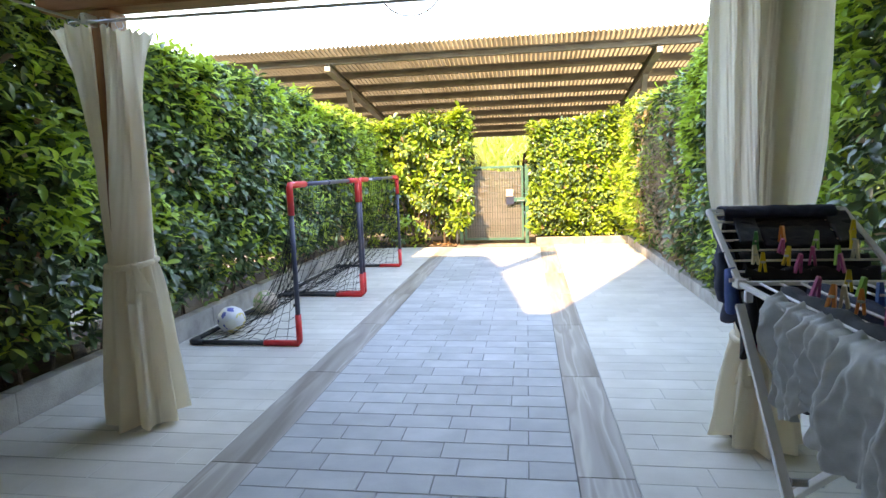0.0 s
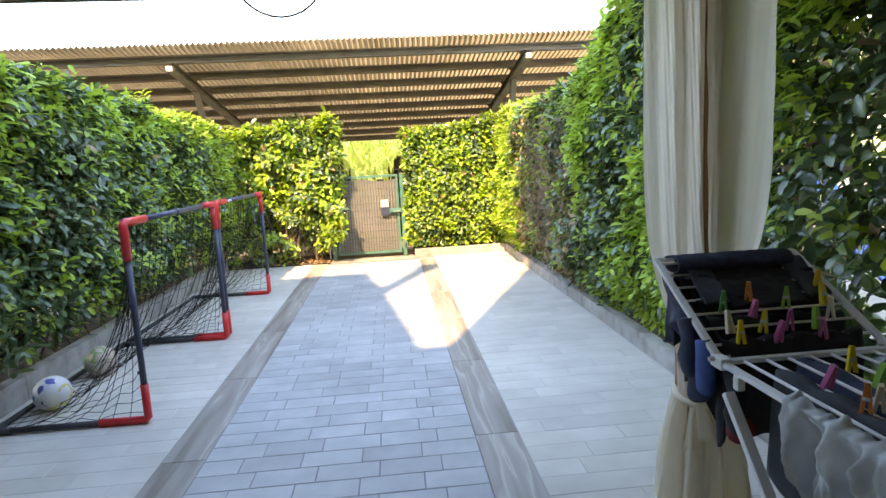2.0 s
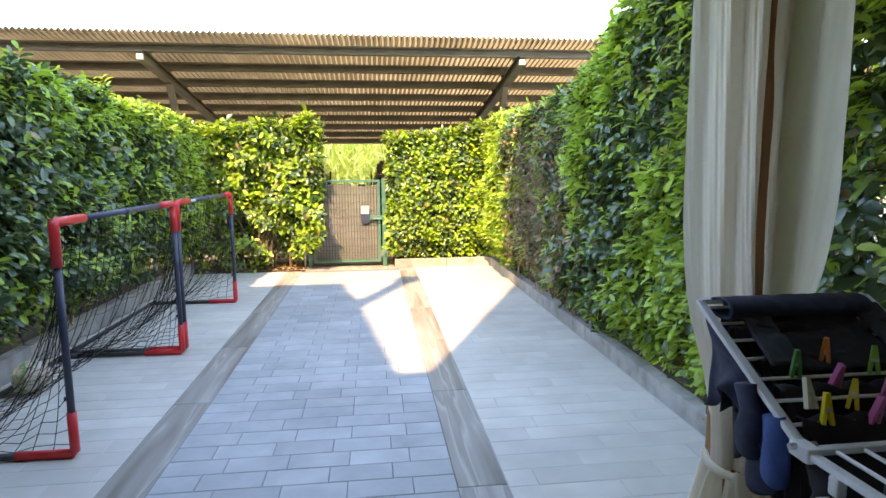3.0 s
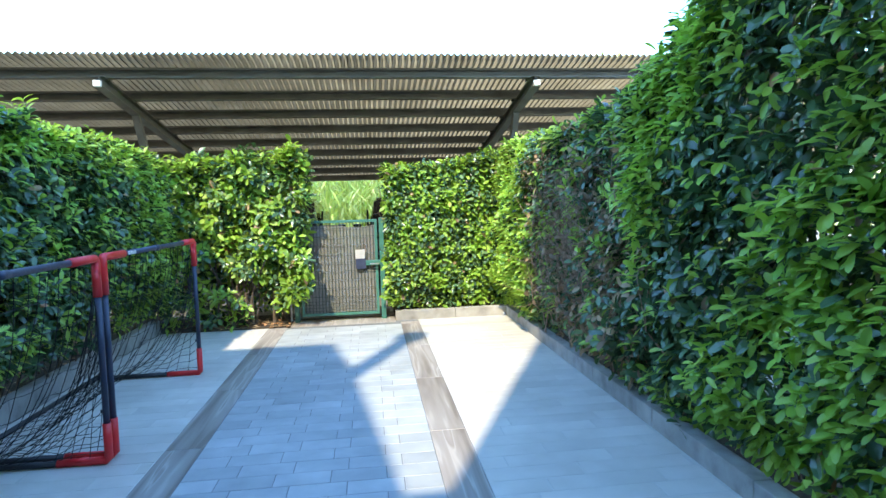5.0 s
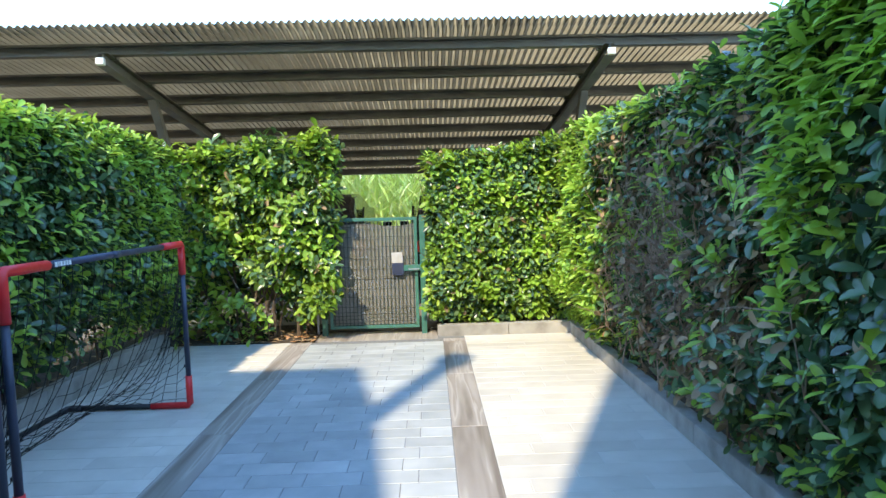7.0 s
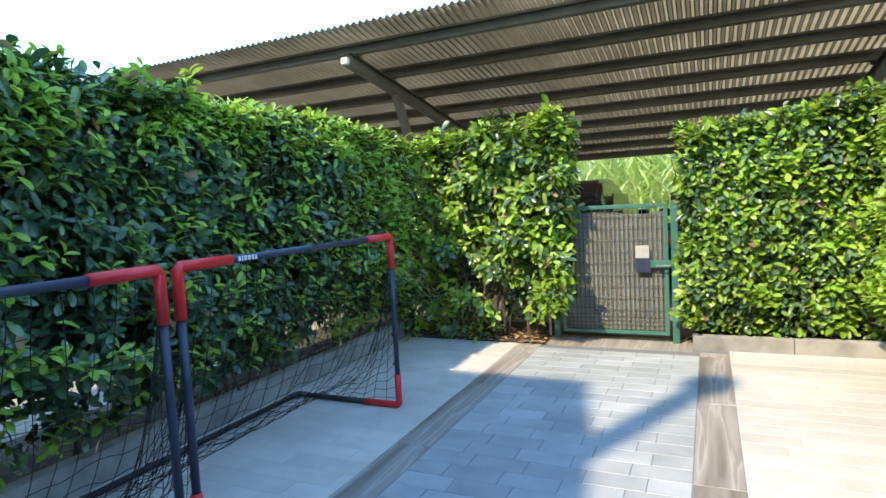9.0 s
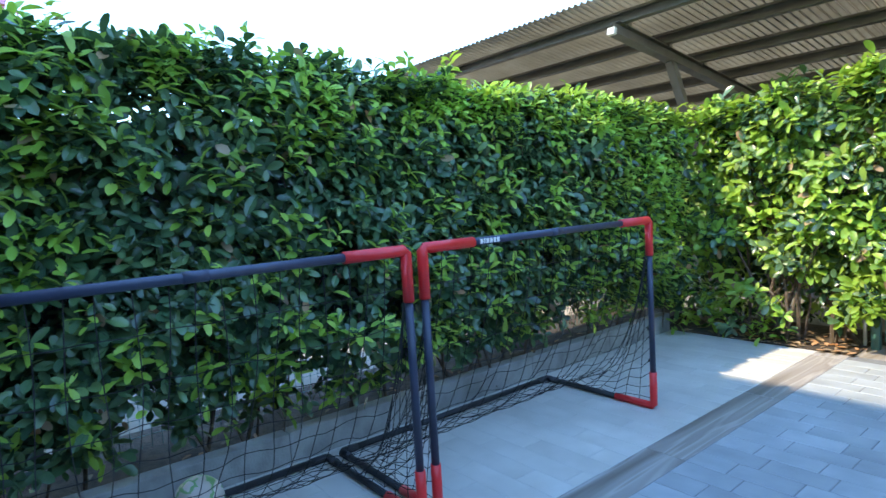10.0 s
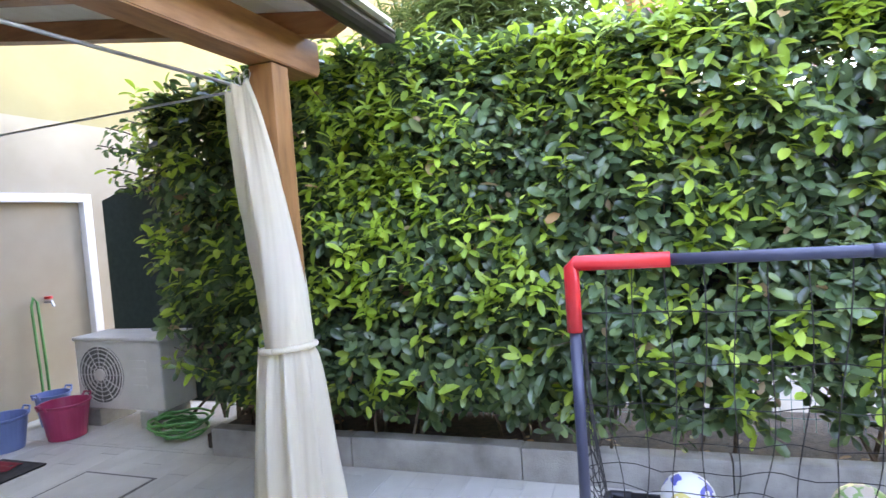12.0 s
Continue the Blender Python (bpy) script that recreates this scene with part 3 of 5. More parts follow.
# bare twigs of the dry patch
patch = thing("dry_twigs", "bare brown twigs in the dry hedge patch", "twigs", (1.9, 7.5, 0.05))
k = 200
py = rng.normal(7.5, 0.55, k)
twigs(patch, np.stack([np.full(k, 2.0) + rng.normal(0, 0.08, k), py, rng.uniform(0.05, 0.9, k)], 1),
      np.stack([rng.uniform(1.66, 1.9, k), py + rng.normal(0, 0.28, k), rng.uniform(0.7, 1.95, k)], 1), thick=0.006, wobble=0.09, bark=M_TWIG_PALE)

# hedge beside the gate, facing down the garden
end_hedge = thing("hedge", "sunlit clipped laurel hedge beside the gate", "hedge", (1.15, 10.5, 0.05))
end_top = lambda x: np.interp(x, [0.35, 0.9, 1.5, 2.0], [1.93, 1.98, 2.05, 2.14])
n = 1350
x, s = rng.uniform(0.36, 2.0, n), rng.uniform(0, 1, n)
z = 0.20 + s * (end_top(x) - 0.20)
tips = [np.stack([x, 10.12 + rng.exponential(0.06, n) - 0.05 * bumps(x, z) + 0.08 * (z < 0.4), z], 1)]
outs = [np.stack([rng.normal(0, 0.3, n), -np.ones(n), 0.3 + 0.6 * (s > 0.93)], 1)]
n = 330
x = rng.uniform(0.36, 2.2, n)
tips.append(np.stack([x, rng.uniform(10.15, 10.75, n), end_top(x) + 0.04 * bumps(x, x * 2) + 0.05 * rng.uniform(0, 1, n) ** 5], 1))
outs.append(np.stack([rng.normal(0, 0.3, n), rng.normal(0, 0.3, n), np.ones(n)], 1))
n = 260
z = rng.uniform(0.2, 1.95, n)
tips.append(np.stack([0.37 + rng.exponential(0.04, n), rng.uniform(10.15, 10.7, n), z], 1))
outs.append(np.stack([-np.ones(n), rng.normal(0, 0.3, n), np.full(n, 0.3)], 1))
n = 1400
tips.append(np.stack([rng.uniform(0.42, 2.1, n), rng.uniform(10.25, 10.8, n), rng.uniform(0.15, 1.95, n)], 1))
outs.append(rng.normal(0, 1, (n, 3)))
tips, outs = np.concatenate(tips), np.concatenate(outs)
# young share raised so the leaf colour carries some of the sunlight
foliage(end_hedge, tips, outs, np.full(len(tips), 0.56), np.full(len(tips), 0.02), length=0.090)
k = 26
bx = rng.uniform(0.5, 1.9, k)
twigs(end_hedge, np.stack([bx, np.full(k, 10.45), np.full(k, 0.03)], 1), np.stack([bx + rng.normal(0, 0.2, k), rng.uniform(10.2, 10.6, k), rng.uniform(1.3, 1.9, k)], 1))

# the looser bush on the other side of the gate, bare at the foot
bush = thing("laurel_bush", "loose sunlit laurel bush with bare stems at its foot", "bush", (-1.3, 10.35, 0.0))
n = 1000
x = rng.uniform(-2.25, -0.62, n)
s = rng.uniform(0, 1, n)
low = np.interp(x, [-2.25, -1.75, -1.25, -0.95, -0.62], [0.70, 0.85, 0.62, 0.26, 0.45])
bush_top = lambda x: np.interp(x, [-2.25, -1.9, -1.5, -1.1, -0.75, -0.6], [2.02, 2.1, 2.08, 2.15, 2.2, 2.05])
z = low + s * (bush_top(x) - low)
tips = [np.stack([x, 10.03 + rng.exponential(0.09, n) - 0.15 * bumps(x * 1.6, z * 1.6, 2), z], 1)]
outs = [np.stack([rng.normal(0, 0.45, n), -np.ones(n), 0.3 + 0.7 * (s > 0.9)], 1)]
n = 280
x = rng.uniform(-2.25, -0.62, n)
tips.append(np.stack([x, rng.uniform(9.95, 10.7, n), bush_top(x) + 0.07 * bumps(x * 2, x * 3) + 0.10 * rng.uniform(0, 1, n) ** 4], 1))
outs.append(np.stack([rng.normal(0, 0.3, n), rng.normal(0, 0.3, n), np.ones(n)], 1))
n = 200
z = rng.uniform(0.5, 2.1, n)
tips.append(np.stack([-0.60 - rng.exponential(0.05, n), rng.uniform(10.0, 10.6, n), z], 1))
outs.append(np.stack([np.ones(n), rng.normal(0, 0.3, n), np.full(n, 0.3)], 1))
n = 800
x = rng.uniform(-2.3, -0.75, n)
tips.append(np.stack([x, rng.uniform(10.15, 10.8, n), rng.uniform(0.6, 2.0, n)], 1))
outs.append(rng.normal(0, 1, (n, 3)))
n = 380
tips.append(np.stack([rng.uniform(-2.9, -0.95, n), rng.uniform(10.42, 10.95, n), rng.uniform(0.1, 0.95, n)], 1))
outs.append(rng.normal(0, 1, (n, 3)))
n = 90
tips.append(np.stack([rng.uniform(-2.7, -1.3, n), rng.uniform(9.9, 10.3, n), rng.uniform(0.12, 0.5, n)], 1))
outs.append(rng.normal(0, 1, (n, 3)) + np.array([0.3, -0.6, 0.5]))
tips, outs = np.concatenate(tips), np.concatenate(outs)
keep = (bumps(tips[:, 0] * 2.4, tips[:, 2] * 2.0, 1.5) < 0.25) | (rng.uniform(0, 1, len(tips)) < 0.28)
tips, outs = tips[keep], outs[keep]
# over half the whorls take the bright leaf colour, standing in for sun
foliage(bush, tips, outs, np.full(len(tips), 0.6), np.full(len(tips), 0.012), length=0.106)
k = 18
bx = rng.uniform(-1.8, -0.85, k)
twigs(bush, np.stack([bx, rng.normal(10.3, 0.08, k), np.zeros(k)], 1), np.stack([bx + rng.normal(0, 0.35, k), rng.uniform(10.05, 10.6, k), rng.uniform(1.0, 1.9, k)], 1), thick=0.016)

# fallen leaves under the bush and along the kerbs
n = 240
lx, ly = np.concatenate([rng.uniform(-2.2, -0.85, 150), rng.uniform(-2.75, -2.46, 90)]), np.concatenate([rng.uniform(9.95, 10.5, 150), rng.uniform(2.3, 9.8, 90)])
lz = np.where(lx < -2.4, 0.098, 0.02)
ang = rng.uniform(0, 6.28, n)
size = rng.uniform(0.05, 0.09, n)
v, f = leaves(np.stack([lx, ly, lz], 1), np.stack([np.cos(ang), np.sin(ang), np.zeros(n)], 1), np.tile([0.0, 0.0, 1.0], (n, 1)), size, size * 0.45, droop=-0.1)
tagged(raw("fallen_leaves", v, f, [M_LEAF_DEAD, M_LEAF_DRY], kind="stuff", indices=np.repeat(rng.integers(0, 2, n), 10)), "dry brown leaves fallen on the soil", "leaves")


def nearest_leaves(parent, face, way, y0, y1, z0, z1, count, length=0.098):
    """Single leaves that stand proud of a hedge's face, each an object of its own on a few shared meshes."""
    shapes = []
    for k in range(8):
        v, f = leaves(np.zeros((1, 3)), np.array([[1.0, 0, 0]]), np.array([[0, 0, 1.0]]), np.array([length * (0.7 + 0.07 * k)]), np.array([length * 0.46 * (0.7 + 0.07 * k)]), droop=0.05 + 0.05 * k)
        me = bpy.data.meshes.new("leaf")
        me.from_pydata([tuple(map(float, q)) for q in v], [], [tuple(map(int, q)) for q in f])
        me.materials.append(M_LEAF_YOUNG if k in (2, 6) else M_LEAF)
        shapes.append(me)
    for k in range(count):
        y, z = rng.uniform(y0, y1), rng.uniform(z0, z1)
        ob = new("leaf", shapes[int(rng.integers(0, 8))])
        ob.parent = parent
        ob.matrix_parent_inverse = Matrix.Translation(-parent.location)
        turn = Euler((rng.uniform(-0.6, 0.6), rng.uniform(-0.5, 0.9), (0 if way > 0 else math.pi) + rng.uniform(-1.2, 1.2)))
        ob.matrix_basis = Matrix.LocRotScale((face + way * (0.035 * float(bumps(y, z)) * 2), y, z), turn, None)


nearest_leaves(hedge_west, -2.17, 1, 3.6, 6.4, 0.5, 2.05, 290)
nearest_leaves(hedge_east, 1.80, -1, 3.9, 5.9, 0.4, 2.2, 290)

# ---- garden gate ----
GATE_Y = 10.33
gate = thing("metal_gate", "green steel garden gate with mesh and a taupe shade net", "gate", (-0.2, GATE_Y, 0))
g0, g1 = -0.74, 0.245
for name, x in (("gate_post", -0.80), ("gate_post", 0.30)):
    part(name, boxed(x - 0.03, x + 0.03, GATE_Y - 0.03, GATE_Y + 0.03, GROUND, 1.31, bevel=0.004), M_GREEN_PAINT, gate)
leaf = part("gate_frame", boxed(g0, g1, GATE_Y - 0.018, GATE_Y + 0.018, 1.255, 1.29, bevel=0.004), M_GREEN_PAINT, gate)
part("lower_rail", boxed(g0, g1, GATE_Y - 0.018, GATE_Y + 0.018, 0.065, 0.10, bevel=0.004), M_GREEN_PAINT, gate)
for x in (g0, g1 - 0.035):
    part("stile", boxed(x, x + 0.035, GATE_Y - 0.0175, GATE_Y + 0.0175, 0.10, 1.255, bevel=0.003), M_GREEN_PAINT, gate)
for k in range(22):
    x = g0 + 0.055 + k * (g1 - g0 - 0.11) / 21
    part("upright_wire", tubed([(x, GATE_Y - 0.008, 0.10), (x, GATE_Y - 0.008, 1.255)], 0.0042, 5), M_GREEN_WIRE, gate)
for z in (0.13, 0.17, 0.21, 0.25, 0.31, 0.42, 0.53, 0.64, 0.75, 0.86, 0.97, 1.08, 1.19):
    part("cross_wire", tubed([(g0 + 0.03, GATE_Y - 0.013, z), (g1 - 0.03, GATE_Y - 0.013, z)], 0.0030, 5), M_GREEN_WIRE, gate)
net_top = lambda u: 1.235 - 0.035 * math.sin(u * 9.0) * (0.3 + u * 0.5) - 0.05 * max(0.0, 1 - abs(u - 0.62) / 0.3)
part("shade_net", sheet(lambda u, v: (g0 + 0.02 + u * (g1 - g0 - 0.04), GATE_Y + 0.012 + 0.002 * math.sin(u * 17), 0.10 + v * (net_top(u) - 0.10)), 30, 12, 0.002), M_NET_CLOTH, gate, "taupe woven shade net")
part("handle_plate", boxed(-0.04, 0.09, GATE_Y - 0.035, GATE_Y - 0.02, 0.655, 0.788, bevel=0.004), M_NAVY, gate, "dark blue lock cover")
part("notice", boxed(-0.04, 0.08, GATE_Y - 0.030, GATE_Y - 0.022, 0.79, 0.905, bevel=0.002), M_NOTICE, gate, "faded pale notice plate")
lock = part("lock_box", boxed(0.09, 0.285, GATE_Y - 0.040, GATE_Y - 0.018, 0.70, 0.765, bevel=0.004), M_GREEN_PAINT, gate)
part("lever", tubed([(0.255, GATE_Y - 0.04, 0.72), (0.255, GATE_Y - 0.075, 0.72), (0.14, GATE_Y - 0.08, 0.722)], 0.008, 8), M_ZINC, lock, "metal lever handle")
part("hinge", tubed([(-0.755, GATE_Y - 0.02, 0.60), (-0.755, GATE_Y - 0.02, 0.68)], 0.012, 8), M_GREEN_PAINT, gate)
part("stay_post", tubed([(-0.88, GATE_Y + 0.02, GROUND), (-0.88, GATE_Y + 0.02, 1.0)], 0.014, 8), M_ZINC, gate)
threshold = part("threshold", boxed(-0.86, 0.44, END_Y - 0.10, GATE_Y + 0.12, GROUND, -0.001), M_BAND, kind="structure", label="veined stone strip under the gate")


# ---- carport of the parking ----
carport = thing("carport", "open carport with corrugated sheet roof on steel frames", "carport", (-0.3, 12.6, GROUND))
ROOF_Z = lambda y: 3.20 - 0.155 * (y - 9.8)
Y_A, Y_B = 9.72, 16.45
bm = bmesh.new()
x_a, x_b, pitch = -14.0, 14.0, 0.076
nx = int((x_b - x_a) / (pitch / 6))
lines = []
for y in (Y_A, Y_B):
    lines.append([bm.verts.new((x_a + i * pitch / 6, y, ROOF_Z(y) + 0.016 * math.sin(i * math.pi / 3))) for i in range(nx + 1)])
for i in range(nx):
    bm.faces.new((lines[0][i], lines[0][i + 1], lines[1][i + 1], lines[1][i]))
bmesh.ops.solidify(bm, geom=list(bm.faces), thickness=0.006)
part("roof_sheet", bm, M_SHEET, carport, "weathered corrugated sheet", smooth=True)


def channel(bm, x0, x1, y, z, w=0.06, h=0.122, t=0.008):
    """A C-shaped purlin across the frames: web and two lips, tilted with the roof."""
    m = Matrix.Translation((0, y, z)) @ Matrix.Rotation(math.atan(-0.155), 4, "X")
    e = h / 2
    out = [(0, -e), (0, e), (-w, e), (-w, e - 0.025), (-w + t, e - 0.025), (-w + t, e - t), (-t, e - t), (-t, -e + t), (-w + t, -e + t), (-w + t, -e + 0.025), (-w, -e + 0.025), (-w, -e)]
    bm.free()
    bm = prism(out, "x", x0, x1)
    bmesh.ops.transform(bm, matrix=m, verts=bm.verts)
    return bm


PURLINS = [10.12 + 0.755 * k for k in range(9)]
for y in PURLINS:
    part("purlin", channel(bmesh.new(), -14, 14, y, ROOF_Z(y) - 0.083), M_STEEL, carport)
for x in (-12.95, -7.95, -2.85, 2.28, 7.4, 12.5):
    f = part("rafter", bmesh.new(), M_STEEL, carport)
    bm = bmesh.new()
    slope = math.atan(-0.155)
    m = Matrix.Translation((x, 9.97, 2.96)) @ Matrix.Rotation(slope, 4, "X")
    box(bm, -0.055, 0.055, 0, 6.4, 0.055, 0.066, m=m)
    box(bm, -0.055, 0.055, 0, 6.4, -0.066, -0.055, m=m)
    box(bm, -0.005, 0.005, 0, 6.4, -0.055, 0.055, m=m)
    bm.to_mesh(f.data)
    bm.free()
    part("end_cap", boxed(-0.04, 0.04, -0.05, -0.002, -0.075, -0.005, bevel=0.006, m=m), M_WHITE, f, "white lamp box on the rafter end")
    for y in PURLINS[:8]:
        part("cleat", boxed(x - 0.09, x + 0.07, y - 0.004, y + 0.06, ROOF_Z(y) - 0.165, ROOF_Z(y) - 0.03, bevel=0.003), M_STEEL, f)
    part("column", tubed([(x, 11.0, 2.75), (x, 12.55, GROUND)], 0.062, 4), M_STEEL, carport)
    part("foot_plate", boxed(x - 0.14, x + 0.14, 12.41, 12.69, GROUND, 0.0, bevel=0.003), M_STEEL, carport)


# ---- parked cars behind the hedge ----
def car(x, y, label):
    c = thing("car", label, "car", (x, y, GROUND + 0.02), group="parked cars")
    g = GROUND + 0.018
    # side outline in y and z, tail towards the garden
    body = [(-2.0, 0.35), (-2.02, 0.72), (-1.95, 0.98), (2.0, 0.80), (2.1, 0.55), (2.05, 0.3)]
    cabin = [(-1.95, 0.96), (-1.82, 1.36), (-1.5, 1.62), (-0.5, 1.66), (0.35, 1.54), (1.15, 0.92)]
    bm = prism([(y + a, g + b) for a, b in body], "x", x - 0.88, x + 0.88)
    bmesh.ops.bevel(bm, geom=list(bm.edges), offset=0.06, segments=3, affect="EDGES")
    part("body", bm, M_CAR, c, smooth=False)
    bm = prism([(y + a, g + b) for a, b in cabin], "x", x - 0.76, x + 0.76)
    for v in bm.verts:
        if v.co.z > g + 1.2:
            v.co.x = x + (v.co.x - x) * 0.82
    bmesh.ops.bevel(bm, geom=list(bm.edges), offset=0.05, segments=3, affect="EDGES")
    cab = part("cabin", bm, M_CAR, c)
    for s in (-1, 1):
        part("side_window", prism([(y - 1.55, g + 1.02), (y - 1.32, g + 1.42), (y + 0.25, g + 1.40), (y + 0.85, g + 1.02)], "x", x + s * 0.73, x + s * 0.762), M_GLASS_DARK, cab)
        part("mirror", boxed(x + s * 0.98 - 0.09, x + s * 0.98 + 0.09, y + 0.62, y + 0.76, g + 0.98, g + 1.12, bevel=0.03), M_CAR, c)
    m = Matrix.Translation((x, y - 1.80, g + 1.17)) @ Matrix.Rotation(radians(-32), 4, "X")
    part("rear_window", boxed(-0.58, 0.58, -0.03, -0.005, -0.17, 0.19, bevel=0.01, m=m), M_GLASS_DARK, cab)
    for s in (-1, 1):
        part("rear_light", boxed(x + s * 0.74 - 0.1, x + s * 0.74 + 0.1, y - 2.04, y - 1.98, g + 0.70, g + 0.88, bevel=0.015), M_RED, c)
        for q in (-1.3, 1.3):
            w = part("wheel", tubed([(x + s * 0.80 - 0.1, y + q, g + 0.31), (x + s * 0.80 + 0.1, y + q, g + 0.31)], 0.31, 20), M_RUBBER, c)
            part("rim", tubed([(x + s * 0.91 - 0.01, y + q, g + 0.31), (x + s * 0.91 + 0.01, y + q, g + 0.31)], 0.2, 16), M_ZINC, w)
    return c


car(-1.44, 14.85, "black hatchback parked under the carport")
car(0.86, 14.9, "black hatchback parked under the carport")

# ---- maize field beyond ----
field = thing("maize_field", "tall green maize with pale tassels", "maize", (0, 22, GROUND))
n = 2600
cx, cy = rng.uniform(-13, 13, n), 18.9 + np.round(rng.uniform(0, 9, n)) * 0.75 + rng.normal(0, 0.08, n)
hgt = rng.uniform(2.3, 2.9, n) + (cy - 19) * 0.05
per = 9
lev = (np.arange(per)[None] + rng.uniform(0, 1, (n, per))) / per * 0.9 + 0.05
ang = rng.uniform(0, 6.28, (n, per))
base = np.stack([np.repeat(cx, per), np.repeat(cy, per), GROUND + (lev * hgt[:, None]).ravel()], 1)
al = np.stack([np.cos(ang).ravel(), np.sin(ang).ravel(), np.full(n * per, 2.0)], 1)
nm = np.stack([-np.cos(ang).ravel(), -np.sin(ang).ravel(), np.full(n * per, 0.9)], 1)
size = rng.uniform(0.55, 0.9, n * per)
v, f = leaves(base, al, nm, size, size * 0.085, droop=0.38, fold=0.02)
raw("leaves", v, f, [M_CORN], field, kind="stuff")
ca = np.stack([cx, cy, np.full(n, GROUND)], 1)
up = np.zeros((n, 3))
up[:, 2] = 1
q = np.array([(1, 0), (-0.5, 0.87), (-0.5, -0.87)]) * 0.013
v = np.concatenate([np.stack([ca + np.array([a, b, 0]) for a, b in q], 1), np.stack([ca + up * hgt[:, None] + np.array([a * 0.4, b * 0.4, 0]) for a, b in q], 1)], 1).reshape(-1, 3)
f = (np.arange(n)[:, None, None] * 6 + np.array([(0, 1, 4, 3), (1, 2, 5, 4), (2, 0, 3, 5)])[None]).reshape(-1, 4)
raw("stalks", v, f, [M_CORN], field, kind="stuff")
per = 5
ang = rng.uniform(0, 6.28, (n, per))
base = np.repeat(np.stack([cx, cy, GROUND + hgt - 0.03], 1), per, 0)
al = np.stack([np.cos(ang).ravel() * 0.6, np.sin(ang).ravel() * 0.6, np.full(n * per, 1.0)], 1)
v, f = leaves(base, al, np.roll(al, 1, 1), np.full(n * per, 0.28), np.full(n * per, 0.022), droop=0.2)
raw("tassels", v, f, [M_TASSEL], field, kind="stuff")
part("far_field", boxed(-400, 400, 26, 400, GROUND, 2.45), M_CORN, kind="structure", label="level top of the far maize field")


# ---- football goals ----
GOAL_X, GOAL_BACK = -1.37, -2.24
R_T = 0.021


def goal(y0, y1, lettered):
    g = thing("football_goal", "small football goal of navy tubes with red corners and black net", "goal", ((GOAL_X + GOAL_BACK) / 2, (y0 + y1) / 2, 0), group="two goals side by side")
    H = 1.185
    z0 = R_T + 0.002
    corner = 0.24
    for y, s in ((y0, 1), (y1, -1)):
        part("post", tubed([(GOAL_X, y, corner), (GOAL_X, y, H - corner * 0.86)], R_T * 0.86, 12), M_NAVY, g, smooth=True)
        part("upper_corner", tubed([(GOAL_X, y, H - corner * 0.9), (GOAL_X, y, H - 0.012), (GOAL_X, y + s * 0.012, H), (GOAL_X, y + s * 0.29, H)], R_T * 1.15, 12), M_RED, g, "red plastic corner piece", smooth=True)
        part("lower_corner", tubed([(GOAL_X, y, corner), (GOAL_X, y, z0 + 0.012), (GOAL_X - 0.012, y, z0), (GOAL_X - corner * 1.15, y, z0)], R_T * 1.1, 12), M_RED, g, "red plastic corner piece", smooth=True)
        part("ground_tube", tubed([(GOAL_X - corner, y, z0), (GOAL_BACK + 0.03, y, z0)], R_T * 0.86, 12), M_BLACK, g, smooth=True)
        part("back_corner", tubed([(GOAL_BACK + 0.10, y, z0), (GOAL_BACK + 0.014, y, z0), (GOAL_BACK, y + s * 0.014, z0), (GOAL_BACK, y + s * 0.10, z0)], R_T * 1.05, 12), M_BLACK, g, smooth=True)
    ym = (y0 + y1) / 2
    bar = part("crossbar", tubed([(GOAL_X, y0 + 0.27, H), (GOAL_X, y1 - 0.27, H)], R_T * 0.86, 12), M_NAVY, g, smooth=True)
    part("sleeve", tubed([(GOAL_X, ym - 0.04, H), (GOAL_X, ym + 0.04, H)], R_T * 0.98, 12), M_NAVY, bar, smooth=True)
    part("back_tube", tubed([(GOAL_BACK, y0 + 0.1, z0), (GOAL_BACK, y1 - 0.1, z0)], R_T * 0.86, 12), M_BLACK, g, smooth=True)
    if lettered:
        bm = bmesh.new()
        y = y0 + 0.29 + 0.03
        for k, w in enumerate((0.016, 0.008, 0.016, 0.016, 0.014, 0.016)):
            box(bm, GOAL_X + R_T * 0.86 - 0.002, GOAL_X + R_T * 0.86 + 0.0015, y, y + w, H - 0.011, H + 0.011)
            y += w + 0.007
        part("maker_mark", bm, M_WHITE, bar, "white maker's mark as plain bars")
    # net: slack cords from the crossbar to the back tube, and two sides
    bm = bmesh.new()

    def surf(u, v):
        # v: 0 at the bar, 1 at the back tube; the net sags in and gathers on the ground
        y = y0 + u * (y1 - y0)
        sag = 4 * v * (1 - v)
        ripple = 0.02 * math.sin(u * 23 + v * 9) * sag
        x = GOAL_X + (GOAL_BACK - GOAL_X) * v ** 1.5 + ripple
        z = H * (1 - v) ** 2.3 + 0.022 + abs(ripple)
        return Vector((x, y + 0.012 * math.sin(v * 14 + u * 31), z))

    def side(w, v, y, s):
        # a triangle between the post and the slack back
        zt = H * (1 - v)
        top, bot = surf(0.0 if s > 0 else 1.0, v), Vector((GOAL_X, y, zt))
        p = bot.lerp(top, w)
        sag = 4 * w * (1 - w) * math.sin(math.pi * v)
        return p + Vector((0, s * 0.05 * sag, -0.05 * sag + 0.015 * math.sin(w * 20 + v * 11)))
    nu, nv = 18, 14
    r = 0.0021
    for i in range(nu + 1):
        tube(bm, [surf(i / nu, j / 22) for j in range(23)], r, 3, caps=False)
    for j in range(1, nv):
        tube(bm, [surf(i / 36, j / nv) for i in range(37)], r, 3, caps=False)
